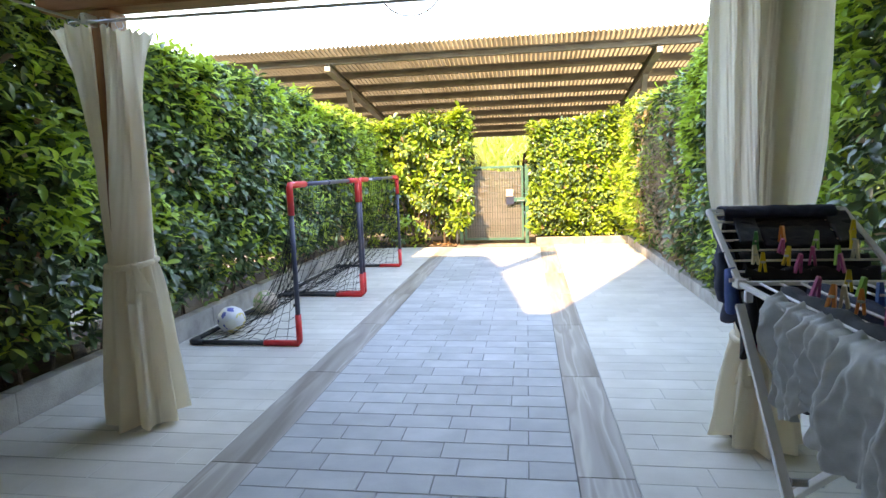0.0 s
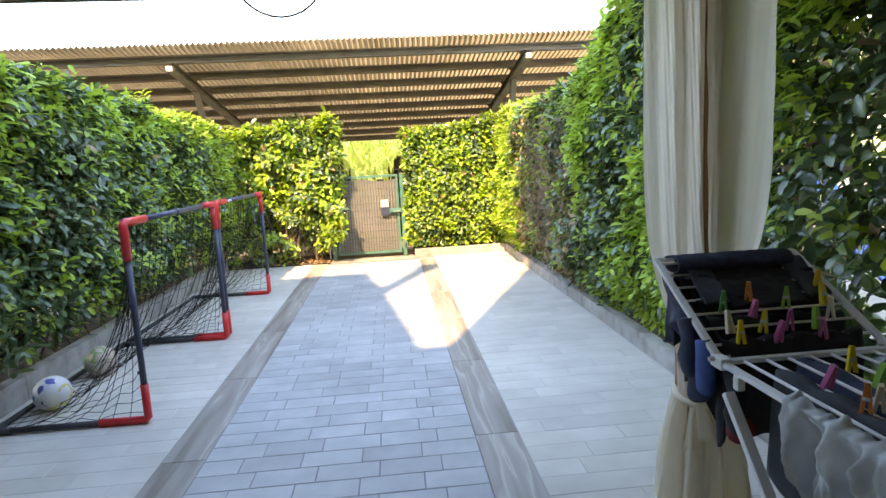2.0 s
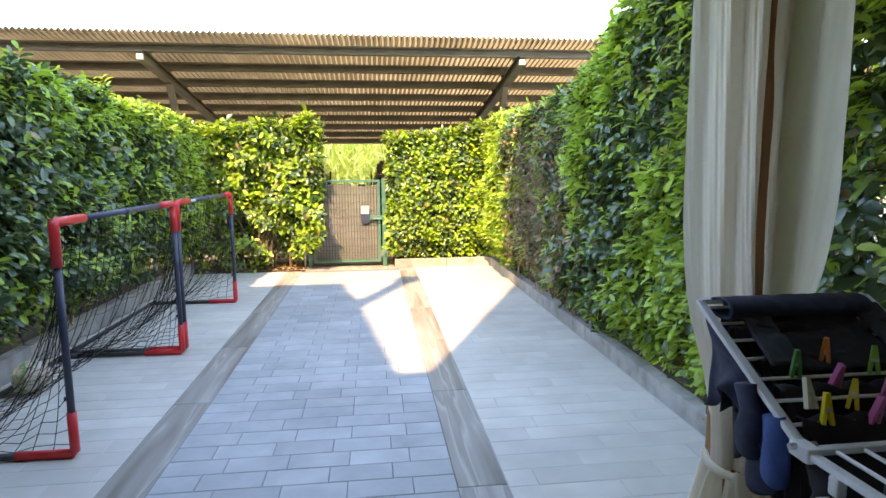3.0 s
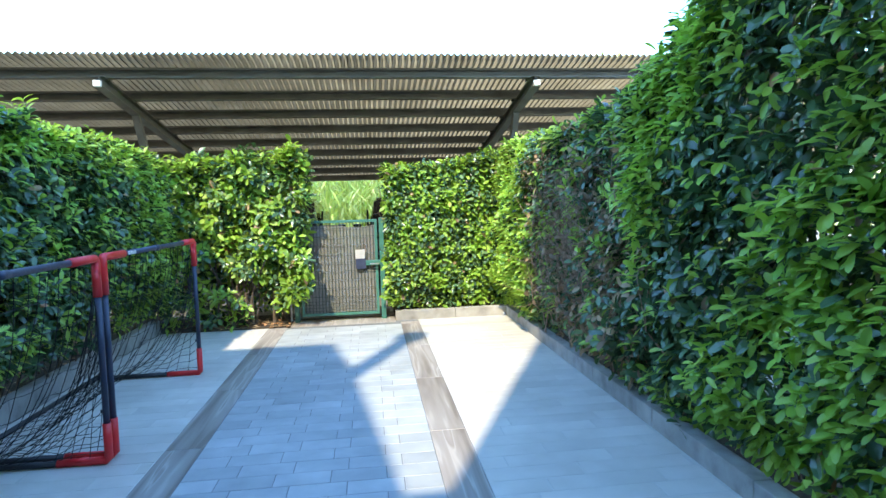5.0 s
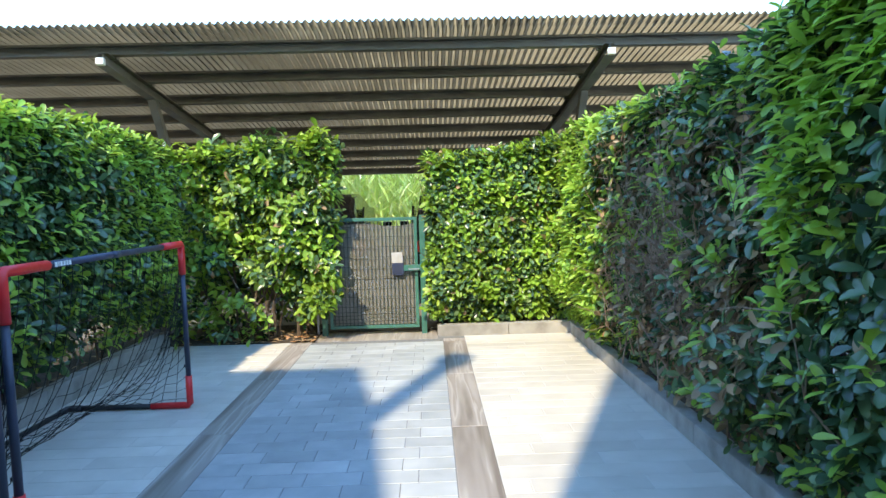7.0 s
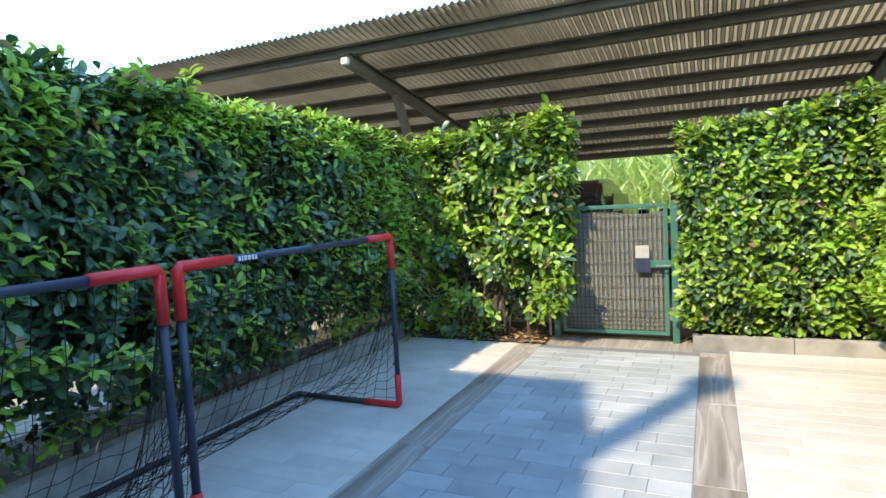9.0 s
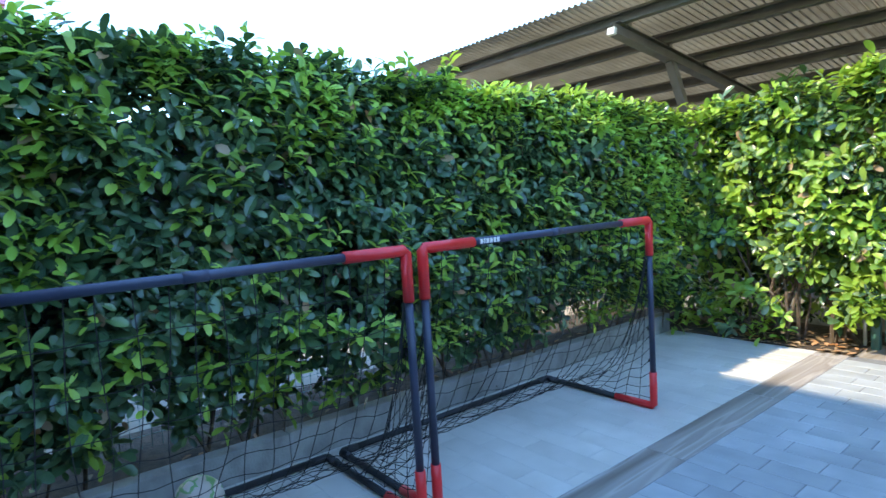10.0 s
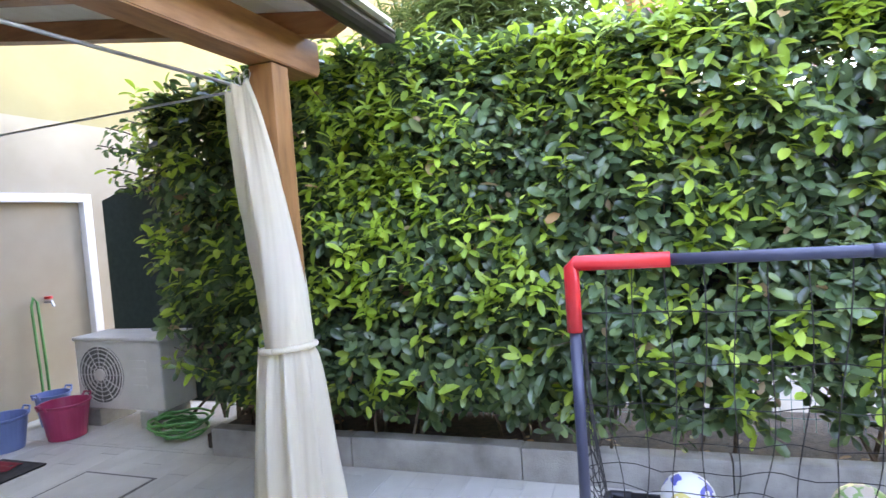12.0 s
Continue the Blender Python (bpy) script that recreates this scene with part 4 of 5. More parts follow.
    for y, s in ((y0, 1), (y1, -1)):
        for i in range(1, 8):
            tube(bm, [side(i / 8, 0.04 + 0.96 * j / 16, y, s) for j in range(17)], r, 3, caps=False)
        for j in range(2, 15):
            tube(bm, [side(i / 8, j / 15, y, s) for i in range(9)], r, 3, caps=False)
    part("net", bm, M_NET, g, "slack black cord net", kind="stuff")
    for y, s in ((y0, 1), (y1, -1)):
        for z in (0.3, 0.5, 0.7):
            part("net_clip", boxed(GOAL_X - 0.028, GOAL_X - 0.014, y - 0.006, y + 0.006, z, z + 0.02, bevel=0.002), M_BLACK, g)
    return g


goal(4.595, 6.265, False)
goal(6.35, 8.075, True)


# ---- two footballs ----
def ball(x, y, base, colours, label):
    m, nt, p = nodes_of("football_skin")
    co = nt.nodes.new("ShaderNodeTexCoord")
    vo = nt.nodes.new("ShaderNodeTexVoronoi")
    vo.inputs["Scale"].default_value = 3.4
    nt.links.new(co.outputs["Object"], vo.inputs["Vector"])
    ns = nt.nodes.new("ShaderNodeTexNoise")
    ns.inputs["Scale"].default_value = 14
    nt.links.new(co.outputs["Object"], ns.inputs["Vector"])
    r = ramp_node(nt, [(0.0, base)] + colours)
    r.color_ramp.interpolation = "CONSTANT"
    sep = nt.nodes.new("ShaderNodeSeparateColor")
    nt.links.new(vo.outputs["Color"], sep.inputs["Color"])
    ad = nt.nodes.new("ShaderNodeMath")
    ad.operation = "MULTIPLY_ADD"
    ad.inputs[1].default_value, ad.inputs[2].default_value = 0.5, -0.25
    nt.links.new(ns.outputs["Fac"], ad.inputs[0])
    ad2 = nt.nodes.new("ShaderNodeMath")
    nt.links.new(ad.outputs[0], ad2.inputs[0])
    nt.links.new(sep.outputs["Red"], ad2.inputs[1])
    nt.links.new(ad2.outputs[0], r.inputs["Fac"])
    nt.links.new(r.outputs["Color"], p.inputs["Base Color"])
    p.inputs["Roughness"].default_value = 0.45
    bm = bmesh.new()
    bmesh.ops.create_icosphere(bm, subdivisions=4, radius=0.11)
    # seams: press the panel borders of an icosahedron's dual in a little
    ico = bmesh.new()
    bmesh.ops.create_icosphere(ico, subdivisions=1, radius=1)
    centres = [v.co.normalized() for v in ico.verts] + [f.calc_center_median().normalized() for f in ico.faces]
    ico.free()
    for v in bm.verts:
        d = sorted((-v.co.normalized().dot(c) for c in centres))[:2]
        if abs(d[0] - d[1]) < 0.02:
            v.co *= 0.985
    ob = part("football", bm, m, smooth=True)
    ob.location = (x, y, 0.11)
    ob.rotation_euler = (0.4, 0.9, x * 3)
    return tagged(ob, label, "ball", "two footballs in the goal")


ball(-2.08, 4.93, (0.62, 0.60, 0.50), [(0.42, (0.55, 0.45, 0.14)), (0.56, (0.60, 0.60, 0.58)), (0.74, (0.07, 0.10, 0.34)), (0.82, (0.62, 0.60, 0.52))], "scuffed white football with blue and yellow panels")
ball(-2.08, 5.55, (0.50, 0.42, 0.33), [(0.5, (0.46, 0.36, 0.28)), (0.70, (0.16, 0.30, 0.10)), (0.75, (0.55, 0.45, 0.36)), (0.90, (0.12, 0.10, 0.09)), (0.94, (0.5, 0.42, 0.33))], "worn beige football with faded green marks")

# ---- timber pergola in front of the house ----
POST_L, POST_R, POST_Y = (-1.70, 3.32), (1.285, 3.29), 3.32
pergola = thing("pergola", "brown timber pergola with cream boarded roof", "pergola", (-0.2, 1.9, 0))
for x, y in (POST_L, POST_R):
    p = part("post", boxed(x - 0.06, x + 0.06, y - 0.06, y + 0.06, 0.0, 2.065, bevel=0.006), M_WOOD_POST, pergola)
    part("post_shoe", boxed(x - 0.07, x + 0.07, y - 0.07, y + 0.07, 0.0, 0.05, bevel=0.003), M_DARK_METAL, p, "dark metal post shoe")
beam = prism([(-2.02, 2.10), (-2.0, 2.07), (2.3, 2.07), (2.3, 2.235), (-2.02, 2.235)], "y", POST_Y - 0.07, POST_Y + 0.07)
bmesh.ops.bevel(beam, geom=list(beam.edges), offset=0.005, segments=2, affect="EDGES")
part("front_beam", beam, M_WOOD, pergola)
part("wall_beam", boxed(-2.0, 2.3, FACADE + 0.01, FACADE + 0.11, 2.56, 2.72, bevel=0.005), M_WOOD, pergola)
SLOPE_P = 0.15
under = lambda y: 2.24 + SLOPE_P * (POST_Y - y)
M_WOOD_Y = surface("brown_stained_rafter", [(0.3, (0.23, 0.085, 0.030)), (0.5, (0.33, 0.130, 0.048)), (0.7, (0.40, 0.165, 0.065))], scale=4, rough=0.5, bump=0.12, fine=50, stretch=(7, 1.2, 7))
for k in range(8):
    x = -1.88 + k * 0.58
    out = [(FACADE + 0.12, under(FACADE + 0.12)), (3.53, under(3.53)), (3.61, under(3.61) + 0.05), (3.61, under(3.61) + 0.10), (FACADE + 0.12, under(FACADE + 0.12) + 0.10)]
    bm = prism(out, "x", x - 0.04, x + 0.04)
    bmesh.ops.bevel(bm, geom=list(bm.edges), offset=0.003, segments=1, affect="EDGES")
    part("rafter", bm, M_WOOD_Y, pergola)
for k in range(24):
    y = FACADE + 0.12 + k * 0.1455
    z = under(y + 0.074) + 0.101
    m = Matrix.Translation((0.14, y + 0.074, z + 0.009)) @ Matrix.Rotation(math.atan(-SLOPE_P), 4, "X")
    part("board", boxed(-2.2, 2.2, -0.073, 0.073, -0.008, 0.010, bevel=0.002, m=m), M_BOARD, pergola)
m = Matrix.Translation((0.14, (FACADE + 3.68) / 2, under((FACADE + 3.68) / 2) + 0.135)) @ Matrix.Rotation(math.atan(-SLOPE_P), 4, "X")
part("roof_cover", boxed(-2.22, 2.22, -1.80, 1.80, -0.012, 0.012, bevel=0.003, m=m), M_DARK_METAL, pergola, "dark roof covering")
bm = bmesh.new()
arc = [(3.660 + 0.055 * math.cos(a), 2.275 + 0.055 * math.sin(a)) for a in [math.pi + k * math.pi / 8 for k in range(9)]]
rows2 = [[bm.verts.new((x, *p)) for p in arc] for x in (-2.22, 2.5)]
for i in range(8):
    bm.faces.new((rows2[0][i], rows2[0][i + 1], rows2[1][i + 1], rows2[1][i]))
bm.faces.new([bm.verts.new((-2.221, *p)) for p in arc])
bmesh.ops.solidify(bm, geom=list(bm.faces), thickness=0.004)
part("gutter", bm, M_DARK_METAL, pergola, "dark brown half-round gutter")
part("gutter_lip", tubed([(-2.22, 3.717, 2.278), (2.5, 3.717, 2.278)], 0.008, 8), M_DARK_METAL, pergola)

rail = thing("curtain_rail", "thin metal curtain rod under the beam", "curtain rod", (-0.3, 3.2, 1.98))
part("rod", tubed([(-1.80, 3.19, 1.994), (-0.3, 3.185, 1.980), (1.26, 3.21, 1.975)], 0.0075, 8), M_ZINC, rail, smooth=True)
part("side_rod", tubed([(-1.74, 3.23, 2.0), (-1.80, 0.2, 1.98)], 0.006, 8), M_ZINC, rail, smooth=True)
for x in (-1.72, 1.24):
    part("bracket", boxed(x - 0.012, x + 0.012, 3.18, 3.262, 1.985, 2.035, bevel=0.003), M_WHITE, rail)


def ring(x, y, z, r, wire, tilt=0.0):
    pts = [(x + r * math.cos(a) * math.cos(tilt), y + r * math.cos(a) * math.sin(tilt), z + r * math.sin(a)) for a in [2 * math.pi * k / 28 for k in range(29)]]
    return tubed(pts, wire, 5)


hoop = thing("wire_hoop", "thin wire hoop hung on the curtain rod", "hoop", (-0.17, 3.185, 2.0))
part("wire", ring(-0.17, 3.185, 2.060, 0.146, 0.0036), M_BLACK, hoop)
word = bpy.data.curves.new("word", "FONT")
word.body, word.size, word.align_x, word.extrude, word.offset = "Welcome", 0.078, "CENTER", 0.0015, 0.0012
word_ob = bpy.data.objects.new("word", word)
bm = bmesh.new()
bm.from_mesh(bpy.data.meshes.new_from_object(word_ob))
bpy.data.objects.remove(word_ob)
bmesh.ops.transform(bm, matrix=Matrix.Translation((-0.17, 3.185, 2.006)) @ Matrix.Rotation(math.pi, 4, "Z") @ Matrix.Rotation(math.pi / 2, 4, "X"), verts=bm.verts)
part("lettering", bm, M_BLACK, hoop, "black wire word facing the garden")
loose_rings = thing("curtain_rings", "bunch of loose curtain rings on the rod", "curtain rings", (-0.17, 3.185, 2.0))
for k in range(11):
    part("ring", ring(-0.275 + 0.021 * k, 3.187, 1.996, 0.022, 0.0014, tilt=1.0 + 0.12 * (k % 3)), M_ZINC, loose_rings)

smooth_step = lambda t: t * t * (3 - 2 * t)


def tied_curtain(label, centre, z_tie, r_tie, r_foot, tops, knot, squeeze=1.0, floor=0.015, wrap=3.0, early=0.0, swell=0.05):
    """A pair of canvas curtains tied round a post: two panels above the tie, one folded skirt below."""
    cx, cy = centre
    c = thing("curtain", label, "curtain", (cx, cy, 0), group="tied-back pergola curtains")
    z_top = 1.965
    for n_panel, ((ax, ay), (bx, by)) in enumerate(tops):
        sgn = -1 if n_panel == 0 else 1

        def f(u, v, ax=ax, ay=ay, bx=bx, by=by, sgn=sgn):
            t = v
            z = z_top + (z_tie - z_top) * t
            a = -math.pi / 2 + sgn * u * wrap
            tx, ty = cx + r_tie * math.cos(a), cy + r_tie * math.sin(a)
            px, py = ax + (bx - ax) * u, ay + (by - ay) * u
            k = smooth_step(min(1.0, t ** (1.1 - early * u))) ** squeeze
            belly = swell * math.sin(math.pi * t) * sgn * u
            amp = 0.028 * (1 - t * 0.45) * (0.75 + 0.4 * math.sin(u * 5 + t * 2))
            fold = amp * math.sin(u * 2 * math.pi * 2.2 + 0.7 * n_panel + 1.2 * t) + 0.4 * amp * math.sin(u * 2 * math.pi * 4.7 + 3 * t) + 0.12 * amp * math.sin(u * 90 + t * 30)
            nx, ny = (by - ay), -(bx - ax)
            ln = math.hypot(nx, ny) or 1
            fx, fy = (1 - k) * nx / ln + k * math.cos(a), (1 - k) * ny / ln + k * math.sin(a)
            return (px * (1 - k) + tx * k + belly * 0.6 + fold * fx, py * (1 - k) + ty * k + fold * fy, z + 0.008 * math.sin(u * 40) * (v < 0.02))
        part("panel", sheet(f, 64, 40), M_CURTAIN, c, smooth=True)
        # eyelets and rings at the head
        for q in (0.1, 0.37, 0.63, 0.9):
            px, py = ax + (bx - ax) * q, ay + (by - ay) * q
            part("curtain_ring", ring(px, py, 1.988, 0.021, 0.0015, tilt=1.3), M_ZINC, c)

    def skirt(u, v):
        a = -math.pi / 2 + u * 2 * math.pi
        t = v
        r = r_tie + (r_foot - r_tie) * (t ** 0.6)
        r += (0.012 + 0.030 * t ** 0.5) * (1 - 2 * abs(math.sin(a * 4.5 + 1.1))) + 0.014 * t * math.sin(a * 13 + 2.0 + t) + 0.004 * math.sin(a * 31 + t * 7)
        z = z_tie + (floor - z_tie) * t + 0.03 * t * max(0.0, math.sin(a * 2 + 0.8)) ** 3
        return (cx + r * math.cos(a), cy + r * math.sin(a) * 0.96, max(z, 0.004))
    part("skirt", sheet(skirt, 110, 26), M_CURTAIN, c, "hanging folds below the tie", smooth=True)
    band = [(cx + (r_tie + 0.012) * math.cos(a), cy + (r_tie + 0.012) * math.sin(a), z_tie + 0.012 * math.sin(a + 0.5)) for a in [k * 2 * math.pi / 28 for k in range(29)]]
    part("tie_band", tubed(band, 0.014, 8), M_CURTAIN, c, "narrow canvas tie band", smooth=True)
    a = knot
    kx, ky = cx + (r_tie + 0.02) * math.cos(a), cy + (r_tie + 0.02) * math.sin(a)
    side_x, side_y = -math.sin(a), math.cos(a)
    for s, drop in ((1, 0.15), (-0.4, 0.20)):
        part("tie_end", sheet(lambda u, v, s=s, drop=drop: (kx + side_x * (u - 0.5) * 0.05 * (0.5 + v) + side_x * s * 0.04 * v + 0.02 * v * math.cos(a), ky + side_y * (u - 0.5) * 0.05 * (0.5 + v) + side_y * s * 0.04 * v + 0.02 * v * math.sin(a), z_tie + 0.01 - drop * v + 0.006 * math.sin(u * 6)), 4, 8, 0.003), M_CURTAIN, c, smooth=True)
    return c


tied_curtain("cream canvas curtain tied back round the pergola post", (-1.695, 3.305), 0.84, 0.106, 0.172, [((-1.65, 3.12), (-1.91, 3.18)), ((-1.635, 3.17), (-1.495, 3.37))], knot=-0.9, wrap=4.1, early=0.6)
tied_curtain("cream canvas curtain tied round the post behind the drying rack", (1.305, 3.275), 0.485, 0.092, 0.160, [((1.235, 3.17), (1.055, 3.25)), ((1.205, 3.13), (1.505, 3.20))], knot=-2.2, squeeze=4.0, swell=0.005)


# ---- folding clothes rack with washing ----
rack = thing("clothes_airer", "white folding clothes airer with one raised wing", "clothes airer", (1.25, 2.15, 0))
XL, XR, Y0, Y1, ZR = 1.005, 1.50, 1.47, 2.65, 0.852
W_Y, W_Z = 3.10, 1.060
wing_z = lambda y: ZR + (y - Y1) * (W_Z - ZR) / (W_Y - Y1)


def rail_bar(bm, a, b, w=0.022, h=0.014):
    a, b = Vector(a), Vector(b)
    d = b - a
    m = Matrix.Translation((a + b) / 2) @ d.to_track_quat("Y", "Z").to_matrix().to_4x4()
    return box(bm, -w / 2, w / 2, -d.length / 2, d.length / 2, -h / 2, h / 2, bevel=0.004, m=m)


for x in (XL, XR):
    part("side_rail", rail_bar(bmesh.new(), (x, Y0, ZR), (x, Y1, ZR)), M_WHITE, rack)
    dx = 0.025
    part("wing_rail", rail_bar(bmesh.new(), (x, Y1 + 0.01, ZR + 0.004), (x + dx, W_Y, W_Z)), M_WHITE, rack)
    h = part("hinge", boxed(x - 0.016, x + 0.016, Y1 - 0.025, Y1 + 0.03, ZR - 0.016, ZR + 0.016, bevel=0.005), M_WHITE, rack)
    part("pin", tubed([(x - 0.03, Y1 + 0.01, ZR + 0.008), (x + 0.03, Y1 + 0.01, ZR + 0.008)], 0.007, 8), M_ZINC, h)
    part("leg_bracket", boxed(x - 0.014, x + 0.008, Y1 - 0.10, Y1 - 0.075, ZR - 0.045, ZR - 0.006, bevel=0.006), M_WHITE, rack)
    part("leg", rail_bar(bmesh.new(), (x - 0.022 if x == XL else x + 0.012, 2.58, 0.795), (x - 0.022 if x == XL else x + 0.012, 1.85, 0.008), w=0.028, h=0.02), M_WHITE, rack)
    g = part("leg", rail_bar(bmesh.new(), (x + 0.045, 1.70, 0.85), (x + 0.045, 2.62, 0.008), w=0.028, h=0.02), M_WHITE, rack)
    part("pivot", tubed([(x - 0.01, 2.20, 0.40), (x + 0.07, 2.20, 0.40)], 0.012, 10), M_ZINC, g)
part("cross_bar", rail_bar(bmesh.new(), (XL, Y1, ZR), (XR, Y1, ZR)), M_WHITE, rack)
part("cross_bar", rail_bar(bmesh.new(), (XL, Y0, ZR), (XR, Y0, ZR)), M_WHITE, rack)
part("wing_end", rail_bar(bmesh.new(), (XL + 0.025, W_Y, W_Z), (XR + 0.025, W_Y, W_Z)), M_WHITE, rack)
for x in np.linspace(XL + 0.06, XR - 0.06, 7):
    part("drying_wire", tubed([(x, Y0, ZR), (x, Y1, ZR)], 0.0045, 6), M_WHITE, rack)
wing_bars = [Y1 + 0.0605 * k for k in range(1, 8)]
for y in wing_bars:
    s = 0.025 * (y - Y1) / (W_Y - Y1)
    part("drying_wire", tubed([(XL + s, y, wing_z(y)), (XR + s, y, wing_z(y))], 0.0045, 6), M_WHITE, rack)


def draped(name, label, material, along, a, b, across, z, front, back, ripple=0.008, slant=0.0, category="laundry", waves=2.3, seed=0.0, ragged=0.03):
    """A garment thrown over a bar. along: "x" or "y", from a to b; across: the bar's other coordinate; front and back: how far it hangs on either side."""
    def f(u, v):
        s = -front + v * (front + back)
        r = 0.016
        w = a + (b - a) * u
        fl = 0.5 + 0.5 * math.sin(u * 2 * math.pi * waves + seed)
        if s < 0:
            hang = -s * (1 + ragged * math.sin(u * 9 + seed) / max(front, 0.05) * 0.5)
            o, h = -(r + ripple * fl * min(1, -s / 0.08) + 0.04 * -s), z + 0.010 - hang
        else:
            hang = s * (1 + ragged * math.sin(u * 7 + seed + 1) / max(back, 0.05) * 0.5)
            o, h = (r + ripple * fl * min(1, s / 0.08) + 0.04 * s), z + 0.010 - hang
        if abs(s) < 0.03:
            o, h = r * math.sin(s / 0.03 * math.pi / 2), z + 0.010 + 0.008 * math.cos(s / 0.03 * math.pi / 2) - 0.0
        h += 0.006 * math.sin(u * 31 + v * 17 + seed)
        k = slant * s
        return (w + k, across + o, h) if along == "x" else (across + o, w + k, h)
    bm = sheet(f, 44, 36, 0.004)
    return tagged(part(name, bm, material, smooth=True), label, category)


# the grey shirt over the near rail
shirt = thing("shirt", "crumpled grey jersey shirt hung over the airer's rail", "shirt", (0.98, 2.05, ZR))


def shirt_f(u, v):
    s = -0.36 + v * 0.46
    w = 1.60 + (2.385 - 1.60) * u
    rough = lambda a, b, c: noise.noise(Vector((u * a + 0.4 * math.sin(v * 3), v * b, c)))
    crumple = 0.042 * rough(13, 1.4, 0.3) + 0.046 * rough(29, 2.4, 3.1) + 0.010 * rough(60, 12, 7.7)
    if s < 0:
        d = -s
        # the body hangs long, the sleeve shorter, with a notch between them
        length = float(np.interp(u, [0, 0.3, 0.56, 0.64, 0.72, 0.86, 1.0], [0.31, 0.295, 0.30, 0.21, 0.27, 0.29, 0.17]))
        drop = d / 0.36 * length
        return (XL - 0.024 - 0.02 * math.sin(d * 7) - crumple * min(1, d / 0.06), w - max(0.0, u - 0.6) * 0.35 * d / 0.36, ZR + 0.020 - drop)
    d = s
    return (XL + 0.012 + 0.30 * d, w, ZR + 0.028 + 0.4 * crumple - 0.9 * d)


part("body", sheet(lambda u, v: shirt_f(0.63 * u, v), 90, 60), M_GREY_CLOTH, shirt, smooth=True)
part("sleeve", sheet(lambda u, v: shirt_f(0.63 + 0.37 * u, v), 54, 60), M_GREY_CLOTH, shirt, smooth=True)

wing_y = lambda k: Y1 + k * (W_Y - Y1)            # k from 0 at the hinge to 1 at the wing's end
draped("trousers", "rolled dark navy denim trousers over the wing's end", M_DENIM, "x", 1.09, 1.47, W_Y - 0.03, W_Z - 0.005, 0.10, 0.28, seed=0.3)
draped("trousers", "black cotton trousers folded over the airer", M_BLACK_CLOTH, "x", 1.05, 1.50, wing_y(0.73), wing_z(wing_y(0.73)), 0.20, 0.22, seed=1.3)
draped("shirt", "black cotton shirt folded over the airer", M_BLACK_CLOTH, "x", 1.06, 1.48, wing_y(0.53), wing_z(wing_y(0.53)) - 0.01, 0.20, 0.2, seed=2.1)
draped("trousers", "black cotton trousers folded over the airer", M_BLACK_CLOTH, "x", 1.05, 1.47, wing_y(0.33), wing_z(wing_y(0.33)) - 0.01, 0.22, 0.22, seed=4.0)
draped("shirt", "black cotton shirt hung from the airer", M_BLACK_CLOTH, "x", 1.04, 1.46, wing_y(0.15), wing_z(wing_y(0.15)) - 0.01, 0.26, 0.2, seed=5.2)
draped("trousers", "dark navy denim trousers over the inner wires", M_DENIM, "y", 1.67, 2.61, 1.21, ZR, 0.30, 0.30, seed=3.2)
draped("shirt", "charcoal cotton shirt over the inner wires", M_CHARCOAL, "y", 1.85, 2.55, 1.105, ZR - 0.004, 0.30, 0.26, seed=1.7)
draped("shorts", "blue cotton shorts over the airer's wires", M_BLUE_CLOTH, "y", 1.75, 2.35, 1.35, ZR, 0.24, 0.24, seed=0.9)


def sweater_f(u, v):
    y = wing_y(0.42 + 0.49 * v)
    return (1.07 + 0.41 * u + 0.03 * v, y, wing_z(y) + 0.012 + 0.010 * noise.noise(Vector((u * 6, v * 4, 1.0))) + 0.005 * noise.noise(Vector((u * 17, v * 9, 2.0))))


sweater = thing("sweater", "black sweater spread over the wing's wires", "laundry", (1.28, wing_y(0.66), wing_z(wing_y(0.66))))
part("body", sheet(lambda u, v: sweater_f(0.2 + 0.6 * u, v), 26, 24, 0.008), M_BLACK_CLOTH, sweater, smooth=True)
for side in (0.0, 0.81):
    part("sleeve", sheet(lambda u, v: sweater_f(side + 0.19 * u, 0.08 + 0.84 * v), 12, 22, 0.008), M_CHARCOAL, sweater, smooth=True)
tagged(part("jeans", sheet(lambda u, v: (1.06 + 0.40 * u, W_Y - 0.05 + 0.055 * math.cos(v * 5.6), W_Z - 0.008 + 0.028 * math.sin(v * 5.6) + 0.004 * noise.noise(Vector((u * 9, v * 5, 3.0)))), 40, 20, 0.006), M_DENIM, smooth=True), "rolled dark denim jeans along the wing's end", "laundry")


def sock(label, material, x, y, z, length, tilt, toe=None):
    """A sock hung by its cuff: a leg that bends into a foot."""
    s = thing("sock", label, "sock", (x, y, z), group="hanging socks")
    k = [(x, y, z), (x + 0.1 * tilt * length, y - 0.1 * length, z - 0.35 * length), (x + 0.25 * tilt * length, y - 0.05 * length, z - 0.7 * length), (x + 0.5 * tilt * length, y, z - 0.92 * length), (x + 0.85 * tilt * length, y + 0.01, z - length)]
    bm = tubed(k, [0.034, 0.036, 0.040, 0.040, 0.020], 12)
    for w in bm.verts:
        w.co.x = x + (w.co.x - x) * 0.55 + 0.004 * math.sin(w.co.z * 60)
    part("leg", bm, material, s, smooth=True)
    if toe is not None:
        part("toe", tubed([Vector(k[3]) + Vector((0, 0, -0.012)), Vector(k[4]) + Vector((0.0, 0, -0.012))], [0.040, 0.024], 12), toe, s, "red knitted toe", smooth=True)
    return s


